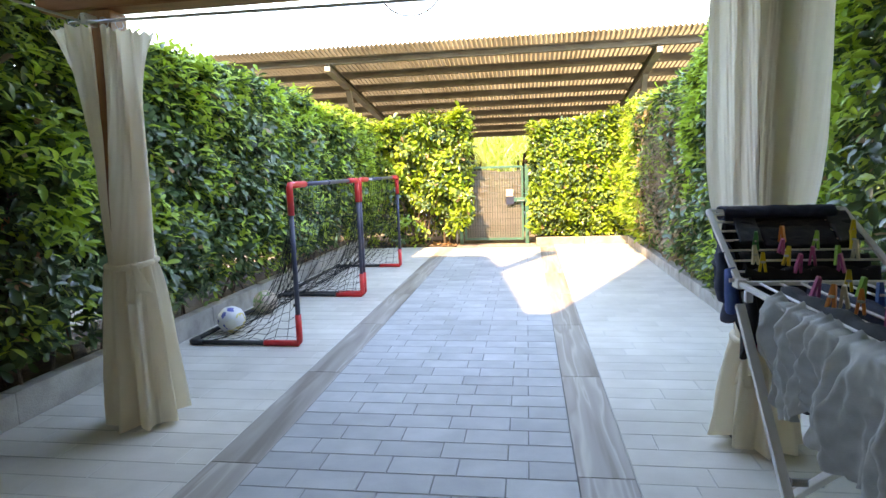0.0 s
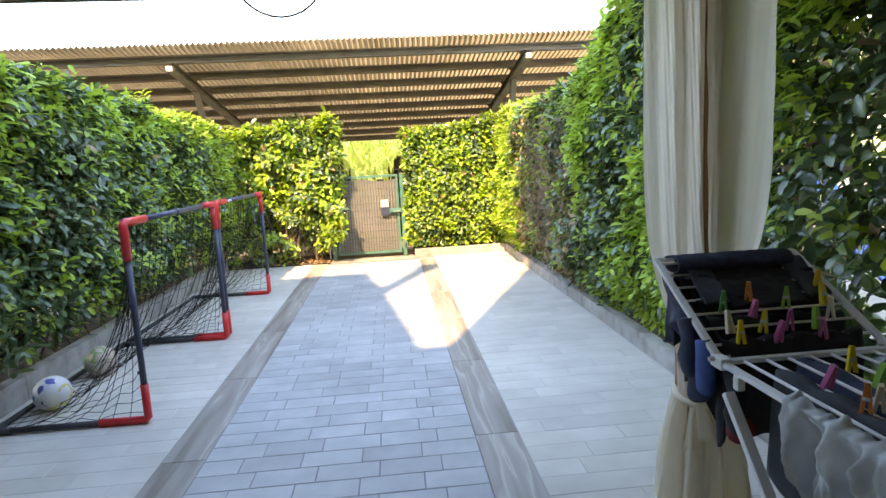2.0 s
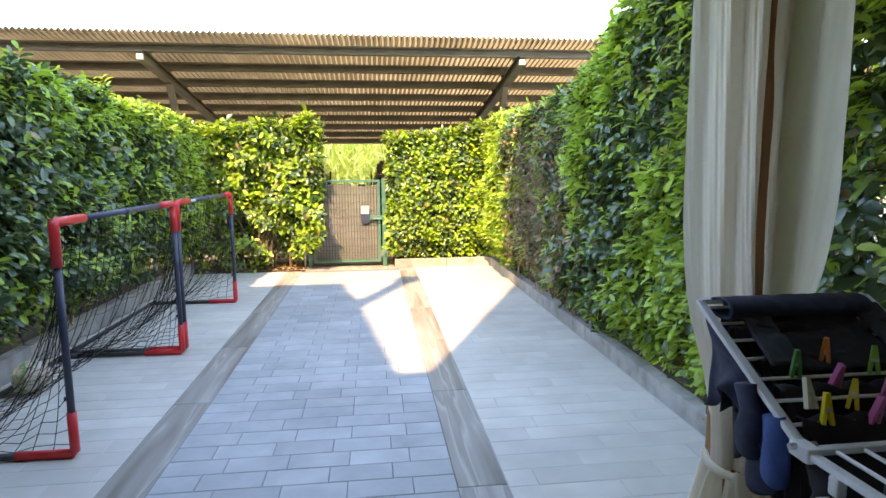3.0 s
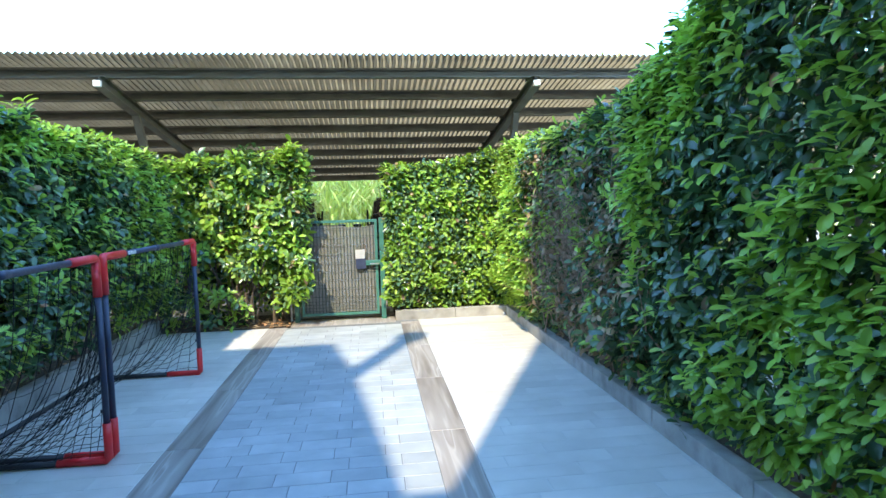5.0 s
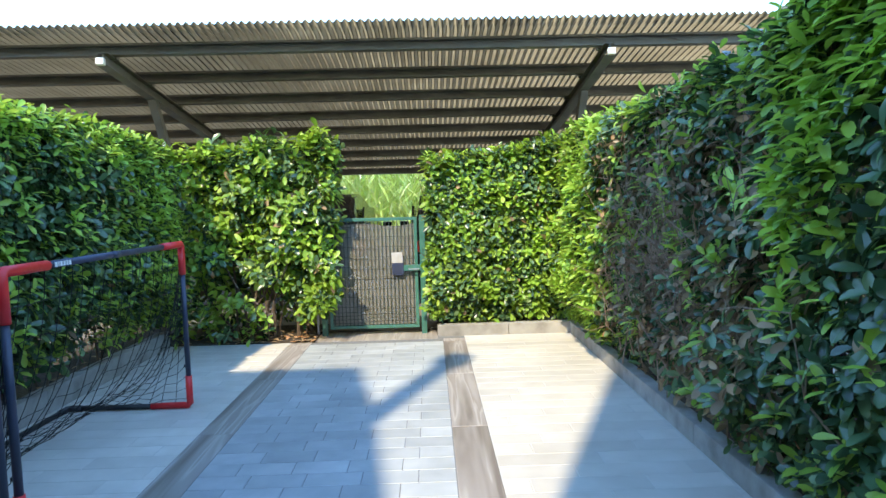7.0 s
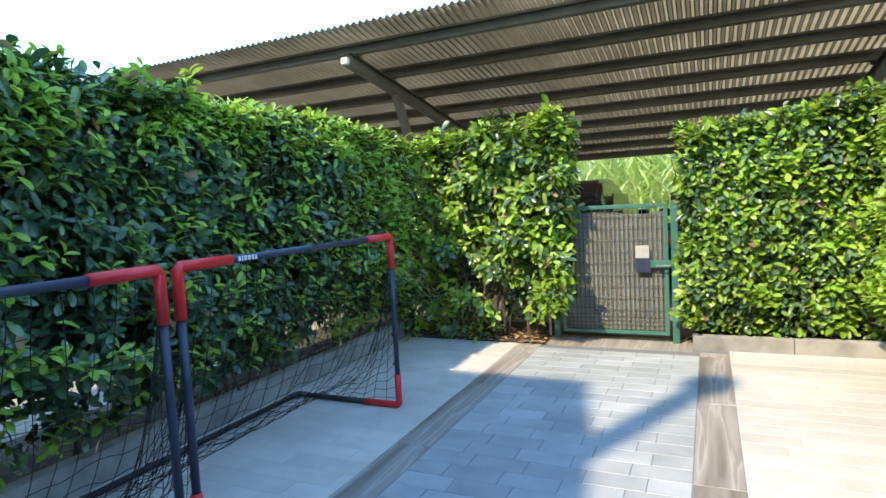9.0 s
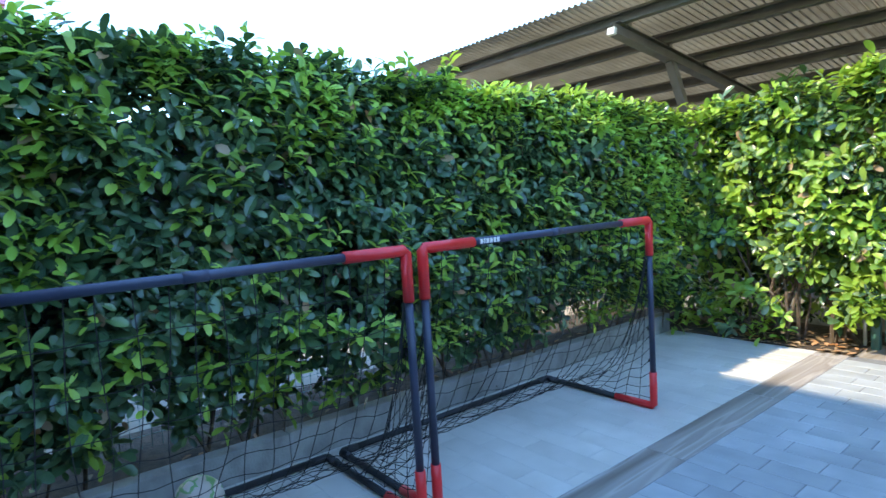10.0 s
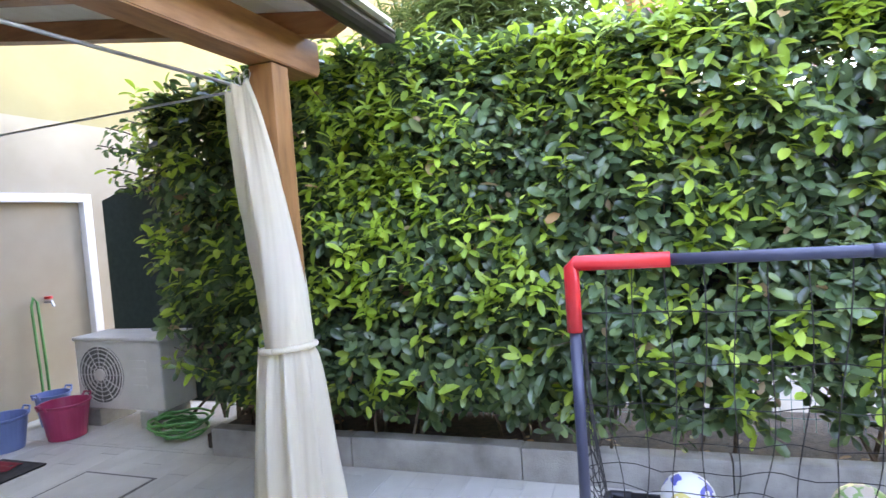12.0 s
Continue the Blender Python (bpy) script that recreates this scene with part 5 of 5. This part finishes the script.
tagged(part("trousers", sheet(lambda u, v: (XL + 0.01 + 0.03 * u + 0.020 * math.sin(u * 13 + v * 3) * v + 0.012 * math.sin(v * 9 + u * 5), wing_y(0.22 + 0.72 * u) + 0.02 * math.sin(v * 7), wing_z(wing_y(0.22 + 0.72 * u)) - 0.008 - v * (0.15 + 0.07 * math.sin(u * 7.0 + 0.8) + 0.05 * u)), 40, 24, 0.010), M_DENIM, smooth=True), "dark denim trousers hanging from the wing", "laundry")
tagged(part("shirt", sheet(lambda u, v: (XL + 0.05 + 0.04 * u + 0.018 * math.sin(u * 17 + v * 4) * v, wing_y(0.08 + 0.75 * u), wing_z(wing_y(0.08 + 0.75 * u)) - 0.012 - v * (0.26 + 0.06 * math.sin(u * 9.0))), 40, 24, 0.008), M_BLACK_CLOTH, smooth=True), "black cotton shirt hanging from the wing", "laundry")
sock("navy blue sock hanging from the wing", M_BLUE_CLOTH, XL + 0.0, wing_y(0.22), 0.885, 0.15, 0.25)
sock("navy blue sock hanging from the wing", M_DENIM, XL - 0.005, wing_y(0.42), 0.925, 0.17, 0.25)
sock("black sock with a red toe hanging under the rail", M_BLACK_CLOTH, XL + 0.02, Y1 - 0.02, 0.83, 0.17, 0.3, M_SOCK_RED)


def peg(colour, x, y, z, turn, lean):
    p = thing("clothes_peg", colour.replace("_", " ") + " plastic clothes peg on the airer", "clothes peg", (x, y, z), group="clothes pegs")
    for s in (-1, 1):
        m = Matrix.Translation((x, y, z + 0.018)) @ Matrix.Rotation(turn, 4, "Z") @ Matrix.Rotation(lean, 4, "Y") @ Matrix.Rotation(s * radians(7), 4, "X")
        part("jaw", boxed(-0.0075, 0.0075, s * 0.0055 - 0.004, s * 0.0055 + 0.004, -0.030, 0.038, bevel=0.0015, m=m), PEG[colour], p)
    m = Matrix.Translation((x, y, z + 0.022)) @ Matrix.Rotation(turn, 4, "Z") @ Matrix.Rotation(lean, 4, "Y")
    part("spring", boxed(-0.0075, 0.0075, -0.008, 0.008, -0.004, 0.004, bevel=0.002, m=m), M_ZINC, p)


PEGS = [("dark_green", 1.03, 2.62), ("cream", 1.00, 2.52), ("orange", 1.13, 2.66), ("pink", 1.10, 2.57), ("yellow", 1.01, 2.47), ("yellow", 1.10, 2.51), ("pink", 1.12, 2.46), ("pink", 1.18, 2.51), ("green", 1.23, 2.62),
        ("green", 1.26, 2.51), ("pink", 1.25, 2.46), ("yellow", 1.38, 2.70), ("yellow", 1.35, 2.62), ("cream", 1.33, 2.55), ("pink", 1.03, 2.17), ("yellow", 1.16, 2.26), ("orange", 1.01, 2.04), ("green", 1.14, 2.15),
        ("cream", 1.04, 2.04), ("orange", 1.05, 1.98), ("blue", 1.14, 2.06), ("pink", 1.03, 1.82)]
for k, (colour, x, y) in enumerate(PEGS):
    x, y = (x + 0.085, wing_y((y - 2.40) / 0.55)) if y > 2.42 else (x + 0.105, y + 0.25)
    peg(colour, x, y, (wing_z(y) if y > Y1 else ZR) + 0.012, 1.2 + 0.5 * math.sin(k * 2.3), 0.35 * math.sin(k * 1.7))

# ---- corner by the house: air conditioner, tubs, hose ----
ac = thing("air_conditioner", "weathered white outdoor air-conditioning unit on concrete blocks", "air conditioner", (-2.86, 1.12, 0))
AX, AY0, AY1, AZ0, AZ1 = -2.70, 0.70, 1.52, 0.13, 0.67
part("casing", boxed(AX - 0.32, AX, AY0, AY1, AZ0, AZ1 - 0.03, bevel=0.015), M_WHITE_DIRTY, ac)
part("lid", boxed(AX - 0.33, AX + 0.012, AY0 - 0.01, AY1 + 0.01, AZ1 - 0.03, AZ1, bevel=0.010), M_WHITE_DIRTY, ac)
fan_y, fan_z = AY0 + 0.25, (AZ0 + AZ1) / 2 - 0.01
# no hollow is cut: a flat disc has the opening's shade as its colour
part("fan_opening", tubed([(AX - 0.01, fan_y, fan_z), (AX + 0.004, fan_y, fan_z)], 0.215, 32), M_FAN, ac, "flat disc behind the grille, coloured dark as the shaded fan opening")
grille = part("grille", tubed([(AX + 0.012, fan_y + 0.215 * math.cos(a), fan_z + 0.215 * math.sin(a)) for a in [k * 2 * math.pi / 36 for k in range(37)]], 0.005, 6), M_WHITE_DIRTY, ac)
for k in range(1, 7):
    part("grille_ring", tubed([(AX + 0.012, fan_y + 0.032 * k * math.cos(a), fan_z + 0.032 * k * math.sin(a)) for a in [q * 2 * math.pi / 28 for q in range(29)]], 0.004, 4), M_WHITE_DIRTY, grille)
for k in range(12):
    a = k * math.pi / 6
    part("grille_spoke", tubed([(AX + 0.013, fan_y, fan_z), (AX + 0.013, fan_y + 0.21 * math.cos(a), fan_z + 0.21 * math.sin(a))], 0.003, 4), M_WHITE_DIRTY, grille)
part("hub", tubed([(AX + 0.006, fan_y, fan_z), (AX + 0.022, fan_y, fan_z)], 0.045, 18), M_WHITE_DIRTY, grille)
for z in (0.30, 0.36, 0.42, 0.48):
    part("louvre", boxed(AX, AX + 0.005, AY0 + 0.55, AY0 + 0.68, z, z + 0.02, bevel=0.002), M_WHITE_DIRTY, ac)
for y in (AY0 + 0.05, AY1 - 0.22):
    part("block", boxed(AX - 0.30, AX + 0.02, y, y + 0.17, 0.0, AZ0, bevel=0.012), M_CONCRETE, ac, "concrete support block")
trunking = thing("pipe_trunking", "white plastic pipe trunking on the wall", "trunking", (-3.2, FACADE, 1.2))
part("upright", boxed(-3.36, -3.28, FACADE + 0.018, FACADE + 0.085, 0.45, 1.80, bevel=0.006), M_WHITE, trunking)
part("level_run", boxed(-3.28, -0.8, FACADE + 0.018, FACADE + 0.085, 1.73, 1.80, bevel=0.006), M_WHITE, trunking)


def tub(name, label, material, x, y, r, h, handle=True):
    t = thing(name, label, "bucket", (x, y, 0))
    prof = [(r * 0.72, 0.004), (r * 0.76, 0.0), (r * 0.98, h * 0.9), (r * 1.06, h * 0.97), (r * 1.06, h), (r * 0.97, h), (r * 0.72, 0.02)]
    part("body", lathe(prof, 28, (x, y, 0.0)), material, t, smooth=False)
    for s in (-1, 1) if handle else ():
        part("grip", tubed([(x + s * r * 1.03, y - 0.04, h - 0.02), (x + s * r * 1.16, y - 0.03, h + 0.02), (x + s * r * 1.16, y + 0.03, h + 0.02), (x + s * r * 1.03, y + 0.04, h - 0.02)], 0.008, 6), material, t)
    return t


tub("tub", "raspberry-red plastic tub on the paving", M_PINK_TUB, -2.48, 0.83, 0.16, 0.25)
tub("bucket", "dusty blue plastic bucket on the paving", M_BLUE_TUB, -2.20, 0.60, 0.15, 0.23)
tub("bucket", "dark blue bucket against the wall", M_BLUE_TUB, -2.68, 0.44, 0.12, 0.24)
mat_ob = tagged(part("door_mat", boxed(-2.05, -1.55, 0.80, 1.20, 0.001, 0.012, bevel=0.003), M_RUBBER), "black rubber mat on the paving", "mat")
tagged(part("floor_cloth", sheet(lambda u, v: (-2.0 + 0.16 * u, 0.86 + 0.2 * v, 0.022 + 0.012 * math.sin(u * 9) * math.sin(v * 7)), 14, 14, 0.006), M_SOCK_RED, smooth=True), "crumpled red cloth on the mat", "cloth")
hose = thing("garden_hose", "coiled bright green garden hose on the ground", "hose", (-2.66, 1.66, 0))
pts = []
for k in range(260):
    a = k * 0.19
    r = 0.13 + 0.055 * math.sin(k * 0.11) + 0.02 * math.sin(k * 0.37)
    pts.append((-2.66 + r * math.cos(a) * 1.05, 1.68 + r * math.sin(a) * 1.15, 0.012 + 0.00038 * k + 0.012 * math.sin(k * 0.5) ** 2))
part("coil", tubed(pts, 0.009, 6), M_HOSE, hose, smooth=True)
tap_hose = thing("wall_tap", "brass wall tap with a green hose hanging down", "tap", (-2.85, FACADE + 0.05, 0.9))
part("spout", tubed([(-2.90, FACADE + 0.018, 0.92), (-2.90, FACADE + 0.09, 0.92), (-2.90, FACADE + 0.11, 0.88)], 0.012, 8), M_ZINC, tap_hose)
part("tap_wheel", tubed([(-2.90, FACADE + 0.06, 0.945), (-2.90, FACADE + 0.06, 0.965)], 0.03, 12), M_RED, tap_hose, "red tap handle")
part("hose", tubed([(-2.80, FACADE + 0.10, 0.02), (-2.80, FACADE + 0.09, 0.5), (-2.79, FACADE + 0.08, 0.93), (-2.76, FACADE + 0.08, 0.97), (-2.74, FACADE + 0.08, 0.9), (-2.75, FACADE + 0.09, 0.4), (-2.72, FACADE + 0.14, 0.03)], 0.011, 8), M_HOSE, tap_hose, "green hose", smooth=True)
cover = thing("manhole_cover", "paved access cover with a dark metal rim", "manhole cover", (-1.78, 1.85, 0))
part("rim", boxed(-2.02, -1.58, 1.58, 2.12, -0.002, 0.0022, bevel=0.0008), M_DARK_METAL, cover)
part("lid", boxed(-2.0, -1.6, 1.60, 2.10, 0.0, 0.005, bevel=0.001), M_TILE_PALE, cover)

# the shrub end of the hedge by the house, ragged shoots
shrub = thing("laurel_bush", "ragged dark laurel bush at the hedge's end", "bush", (-3.0, 1.7, 0.0))
n = 620
th, ph = rng.uniform(0, 6.28, n), rng.uniform(-0.9, 1.4, n)
rad = rng.uniform(0.55, 1.0, n)
tips = np.stack([-3.2 + 0.36 * rad * np.cos(th) * np.cos(ph), 2.0 + 0.62 * rad * np.sin(th) * np.cos(ph), 1.25 + 0.92 * rad * np.sin(ph)], 1)
tips = tips[(tips[:, 2] > 1.0) | (tips[:, 1] > 1.75)]
n = len(tips)
tips[:, 2] = np.maximum(tips[:, 2], 0.35)
foliage(shrub, tips, tips - np.array([-3.0, 1.9, 1.0]), np.full(n, 0.04) + 0.2 * (tips[:, 2] > 1.8), np.full(n, 0.01), per=7)
for ey, ez, sy, sz in ((0.95, 2.10, 1.55, 1.75), (1.05, 2.22, 1.60, 1.85), (1.02, 1.92, 1.6, 1.6), (1.22, 2.26, 1.70, 1.9), (1.35, 2.32, 1.75, 1.9), (1.10, 1.78, 1.6, 1.5), (1.18, 2.05, 1.7, 1.75), (1.45, 2.2, 1.8, 1.85)):
    q = np.linspace(0.15, 1, 9)[:, None]
    stem = np.array([-3.0, sy, sz]) * (1 - q) + np.array([-2.86, ey, ez]) * q + np.array([0, 0, 0.07]) * np.sin(q * np.pi)
    foliage(shrub, stem, np.tile([0.1, -0.8, 0.5], (9, 1)), np.full(9, 0.25), np.zeros(9), per=4, length=0.085, name="shoots")
    part("stem", tubed([tuple(map(float, p)) for p in stem], 0.005, 5), M_BARK, shrub)
n = 40
tips = np.stack([rng.uniform(-3.5, -2.6, n), rng.uniform(1.5, 3.0, n), rng.uniform(2.1, 2.45, n)], 1)
foliage(shrub, tips, np.tile([0.0, 0.0, 1.0], (n, 1)), np.full(n, 0.5), np.full(n, 0.0), per=8, length=0.09, name="shoots")
twigs(shrub, np.stack([rng.normal(-3.0, 0.1, 10), rng.normal(1.9, 0.2, 10), np.zeros(10)], 1), np.stack([rng.uniform(-3.3, -2.6, 10), rng.uniform(1.3, 2.6, 10), rng.uniform(1.0, 1.9, 10)], 1), thick=0.016)

# tall soft shoots standing over the long hedge
n = 46
sy = rng.uniform(2.6, 9.5, n)
tips = np.stack([rng.uniform(-2.75, -2.2, n), sy, west_top(sy) + rng.uniform(0.06, 0.17, n)], 1)
tall = thing("hedge_shoots", "tall young shoots standing over the hedge", "shoots", (-2.5, 6.0, 2.0))
foliage(tall, tips, np.tile([0.0, 0.0, 1.6], (n, 1)), np.full(n, 0.75), np.full(n, 0.0), per=8, length=0.085)

# ---- beyond the hedges ----
fence = thing("wire_fence", "green wire mesh fence behind the hedge", "fence", (-2.98, 6, 0))
bm = bmesh.new()
for k in range(150):
    y = 2.2 + k * 0.055
    box(bm, -2.982, -2.979, y, y + 0.003, 0.02, 1.2)
for k in range(12):
    z = 0.06 + k * 0.10
    box(bm, -2.985, -2.982, 2.2, 10.5, z, z + 0.003)
part("mesh", bm, M_GREEN_PAINT, fence, kind="stuff")
for y in (2.3, 4.3, 6.3, 8.3, 10.4):
    part("post", tubed([(-3.01, y, GROUND), (-3.01, y, 1.25)], 0.02, 8), M_GREEN_PAINT, fence)
screen = thing("screen_cloth", "dark green shade cloth on the fence behind the hedge", "screen", (-3.0, 3.3, 0))
part("cloth", sheet(lambda u, v: (-3.05 + 0.01 * math.sin(u * 30), 0.72 + 9.18 * u, (0.1 if u < 0.40 else 0.40) * (1 - v) + (1.92 - 0.22 * max(0.0, 1 - u / 0.08)) * v), 60, 6, 0.003), cloth_material("dark_green_screen", [(0.3, (0.012, 0.030, 0.026)), (0.7, (0.02, 0.045, 0.04))]), screen)
oleander = thing("oleander", "tall oleander shrub with a few pink flowers", "shrub", (-4.7, 3.7, GROUND))
n = 3600
th, ph = rng.uniform(0, 6.28, n), rng.uniform(-0.6, 1.5, n)
rad = rng.uniform(0.2, 1.0, n) ** 0.6
tips = np.stack([-4.7 + 0.9 * rad * np.cos(th) * np.cos(ph), 3.55 + 1.75 * rad * np.sin(th) * np.cos(ph), 2.1 + 1.65 * rad * np.sin(ph)], 1)
b_, a_, n_ = sprays(tips, tips - np.array([-4.7, 3.7, 0.6]), 6, 0.14, lift=0.7)
sz = rng.uniform(0.10, 0.19, len(b_))
v, f = leaves(b_, a_, n_, sz, sz * 0.16)
raw("leaves", v, f, [M_OLEANDER], oleander, kind="stuff")
n = 26
tips = np.stack([rng.normal(-4.6, 0.2, n), rng.normal(5.0, 0.14, n), rng.normal(2.86, 0.06, n)], 1)
b_, a_, n_ = sprays(tips, np.tile([0.5, 0.2, 0.7], (n, 1)), 5, 0.03)
v, f = leaves(b_, a_, n_, np.full(len(b_), 0.05), np.full(len(b_), 0.04))
raw("flowers", v, f, [M_PETAL], oleander, kind="stuff")
twigs(oleander, np.stack([rng.normal(-4.7, 0.15, 14), rng.normal(3.7, 0.2, 14), np.zeros(14)], 1), np.stack([rng.normal(-4.7, 0.4, 14), rng.normal(3.9, 0.6, 14), rng.uniform(1.8, 2.9, 14)], 1), thick=0.018)
far_house = thing("house", "orange rendered house behind the gardens", "house", (-14, 5.6, GROUND))
part("wall", boxed(-17, -12, 4.85, 5.6, GROUND, 5.9), M_BRICK, far_house)
part("roof", prism([(4.6, 5.9), (5.22, 6.5), (5.85, 5.9)], "x", -17.3, -11.7), M_TILE_ROOF, far_house)
part("window", boxed(-12.02, -11.98, 5.0, 5.4, 3.9, 5.1, bevel=0.01), M_GLASS_DARK, far_house)
cover_blue = thing("garden_slide", "blue plastic play slide in the next garden", "slide", (3.4, 4.8, GROUND))
part("chute", sheet(lambda u, v: (3.15 + 0.36 * u, 4.2 + 1.3 * v, 0.25 + 0.85 * v + 0.10 * (2 * u - 1) ** 2), 8, 10, 0.02), M_BLUE, cover_blue, smooth=True)
for x in (3.2, 3.46):
    part("ladder_rail", tubed([(x, 5.9, GROUND), (x, 5.5, 1.25)], 0.025, 8), M_BLUE, cover_blue)
part("platform", boxed(3.12, 3.54, 5.4, 5.8, 1.02, 1.08, bevel=0.01), M_BLUE, cover_blue)
for y, h in ((4.3, 0.28),):
    part("foot", tubed([(3.33, y, GROUND), (3.33, y, h)], 0.03, 8), M_BLUE, cover_blue)



def broad_tree(x, y, h, label):
    """A distant tree: trunk, limbs and a crown of leaf clumps with gaps."""
    t = thing("tree", label, "tree", (x, y, GROUND))
    bm = tubed([(x, y, GROUND), (x + 0.1, y, h * 0.3), (x, y + 0.1, h * 0.6), (x, y, h * 0.85)], [0.28, 0.22, 0.15, 0.05], 9)
    part("trunk", bm, M_BARK, t)
    lobes = rng.normal(0, 1, (26, 3)) * np.array([h * 0.12, h * 0.12, h * 0.11]) + np.array([x, y, h * 0.72])
    for q in lobes[:9]:
        part("limb", tubed([(x, y, h * 0.4), tuple((np.array([x, y, h * 0.45]) + q) / 2), tuple(q)], [0.1, 0.07, 0.03], 6), M_BARK, t)
    tips = np.repeat(lobes, 150, 0) + rng.normal(0, h * 0.05, (26 * 150, 3))
    b2, a2, n2 = sprays(tips, tips - np.array([x, y, h * 0.55]), 4, 0.3)
    s2 = rng.uniform(0.25, 0.45, len(b2))
    v, f = leaves(b2, a2, n2, s2, s2 * 0.5)
    raw("crown", v, f, [M_CORN], t, kind="stuff")


broad_tree(16.2, 40.0, 10.9, "light green poplar beyond the car park")

# ---- paving, laid last: courses of small stone tiles between veined bands ----
GAP, COURSE, FIRST_Y = 0.0038, 0.1465, 2.867 - 0.1465 * 18
BAND_L, BAND_R = (-1.11, -0.885), (0.497, 0.727)
part("paving_bed_middle", boxed(BAND_L[0], BAND_R[1], 0.0, END_Y, GROUND - 0.02, -0.0026), M_GROUT, kind="structure", label="grey grout bed of the paving")
part("paving_bed_west", boxed(-3.3, BAND_L[0], 0.0, END_Y, GROUND - 0.02, -0.0018), M_GROUT_PALE, kind="structure", label="pale grout bed of the paving")
part("paving_bed_east", boxed(BAND_R[1], 3.0, 0.0, END_Y, GROUND - 0.02, -0.0018), M_GROUT_PALE, kind="structure", label="pale grout bed of the paving")
tile_meshes = {}


def tile_mesh(length, depth, material):
    """A thin tile with a chamfered upper edge, lying in x and y from its corner."""
    key = (round(length, 3), round(depth, 3), material.name)
    if key not in tile_meshes:
        l, d, c = length - GAP, depth - GAP, 0.0025
        v = [(0, 0, -0.012), (l, 0, -0.012), (l, d, -0.012), (0, d, -0.012), (0, 0, -c), (l, 0, -c), (l, d, -c), (0, d, -c),
             (c, c, 0), (l - c, c, 0), (l - c, d - c, 0), (c, d - c, 0)]
        f = [(4, 5, 9, 8), (5, 6, 10, 9), (6, 7, 11, 10), (7, 4, 8, 11), (8, 9, 10, 11), (0, 1, 5, 4), (1, 2, 6, 5), (2, 3, 7, 6), (3, 0, 4, 7)]
        me = bpy.data.meshes.new("tile")
        me.from_pydata(v, [], f)
        me.materials.append(material)
        tile_meshes[key] = me
    return tile_meshes[key]


def lay(name, label, x0, x1, y_from, rows, length, shifts, material, piece="tile"):
    floor_part = thing(name, label, "paving", kind="structure")
    for r in range(rows):
        y = y_from + r * COURSE
        x = x0 + shifts[r % len(shifts)] - length
        while x < x1 - 0.02:
            a, b = max(x, x0), min(x + length, x1)
            x += length
            if b - a < 0.02:
                continue
            ob = new(piece, tile_mesh(b - a, COURSE, material))
            ob.location = (a + GAP / 2, y + GAP / 2, rng.uniform(-0.0006, 0.0006))
            ob.parent = floor_part
    return floor_part


ROWS = int((END_Y - 0.1 - FIRST_Y) / COURSE)
half = ROWS // 2
lay("floor_middle_near", "grey stone tiles in staggered courses", BAND_L[1], BAND_R[0], FIRST_Y, half, 0.298, (0.29, 0.20), M_TILE_GREY)
lay("floor_middle_far", "grey stone tiles in staggered courses", BAND_L[1], BAND_R[0], FIRST_Y + half * COURSE, ROWS - half, 0.298, (0.29, 0.20), M_TILE_GREY)
lay("floor_west", "pale stone tiles in staggered courses", KERB_L, BAND_L[0], FIRST_Y, ROWS, 0.60, (0.50, 0.28, 0.10, 0.40, 0.58, 0.18), M_TILE_PALE)
lay("floor_corner", "pale stone tiles beside the house wall", -3.3, KERB_L, FIRST_Y, 14, 0.60, (0.50, 0.30), M_TILE_PALE)
part("drain_joint", boxed(KERB_R - 0.014, KERB_R, 0.3, END_Y, -0.02, -0.002), M_SOIL, kind="structure", label="dark open joint along the kerb")
lay("floor_east", "pale stone tiles in staggered courses", BAND_R[1], KERB_R - 0.014, FIRST_Y, ROWS, 0.60, (0.30, 0.52, 0.14, 0.40, 0.58, 0.22), M_TILE_PALE)
for nm, (x0, x1) in (("band_west", BAND_L), ("band_east", BAND_R)):
    holder = thing(nm, "grey-brown veined planks of stone", "paving", kind="structure")
    y = 2.90 - 1.165 * 3
    while y < END_Y - 0.1:
        a, b = max(y, FIRST_Y), min(y + 1.165, END_Y - 0.1)
        y += 1.165
        ob = new("plank", tile_mesh(x1 - x0, b - a, M_BAND))
        ob.location = (x0 + GAP / 2, a + GAP / 2, 0.0)
        ob.parent = holder
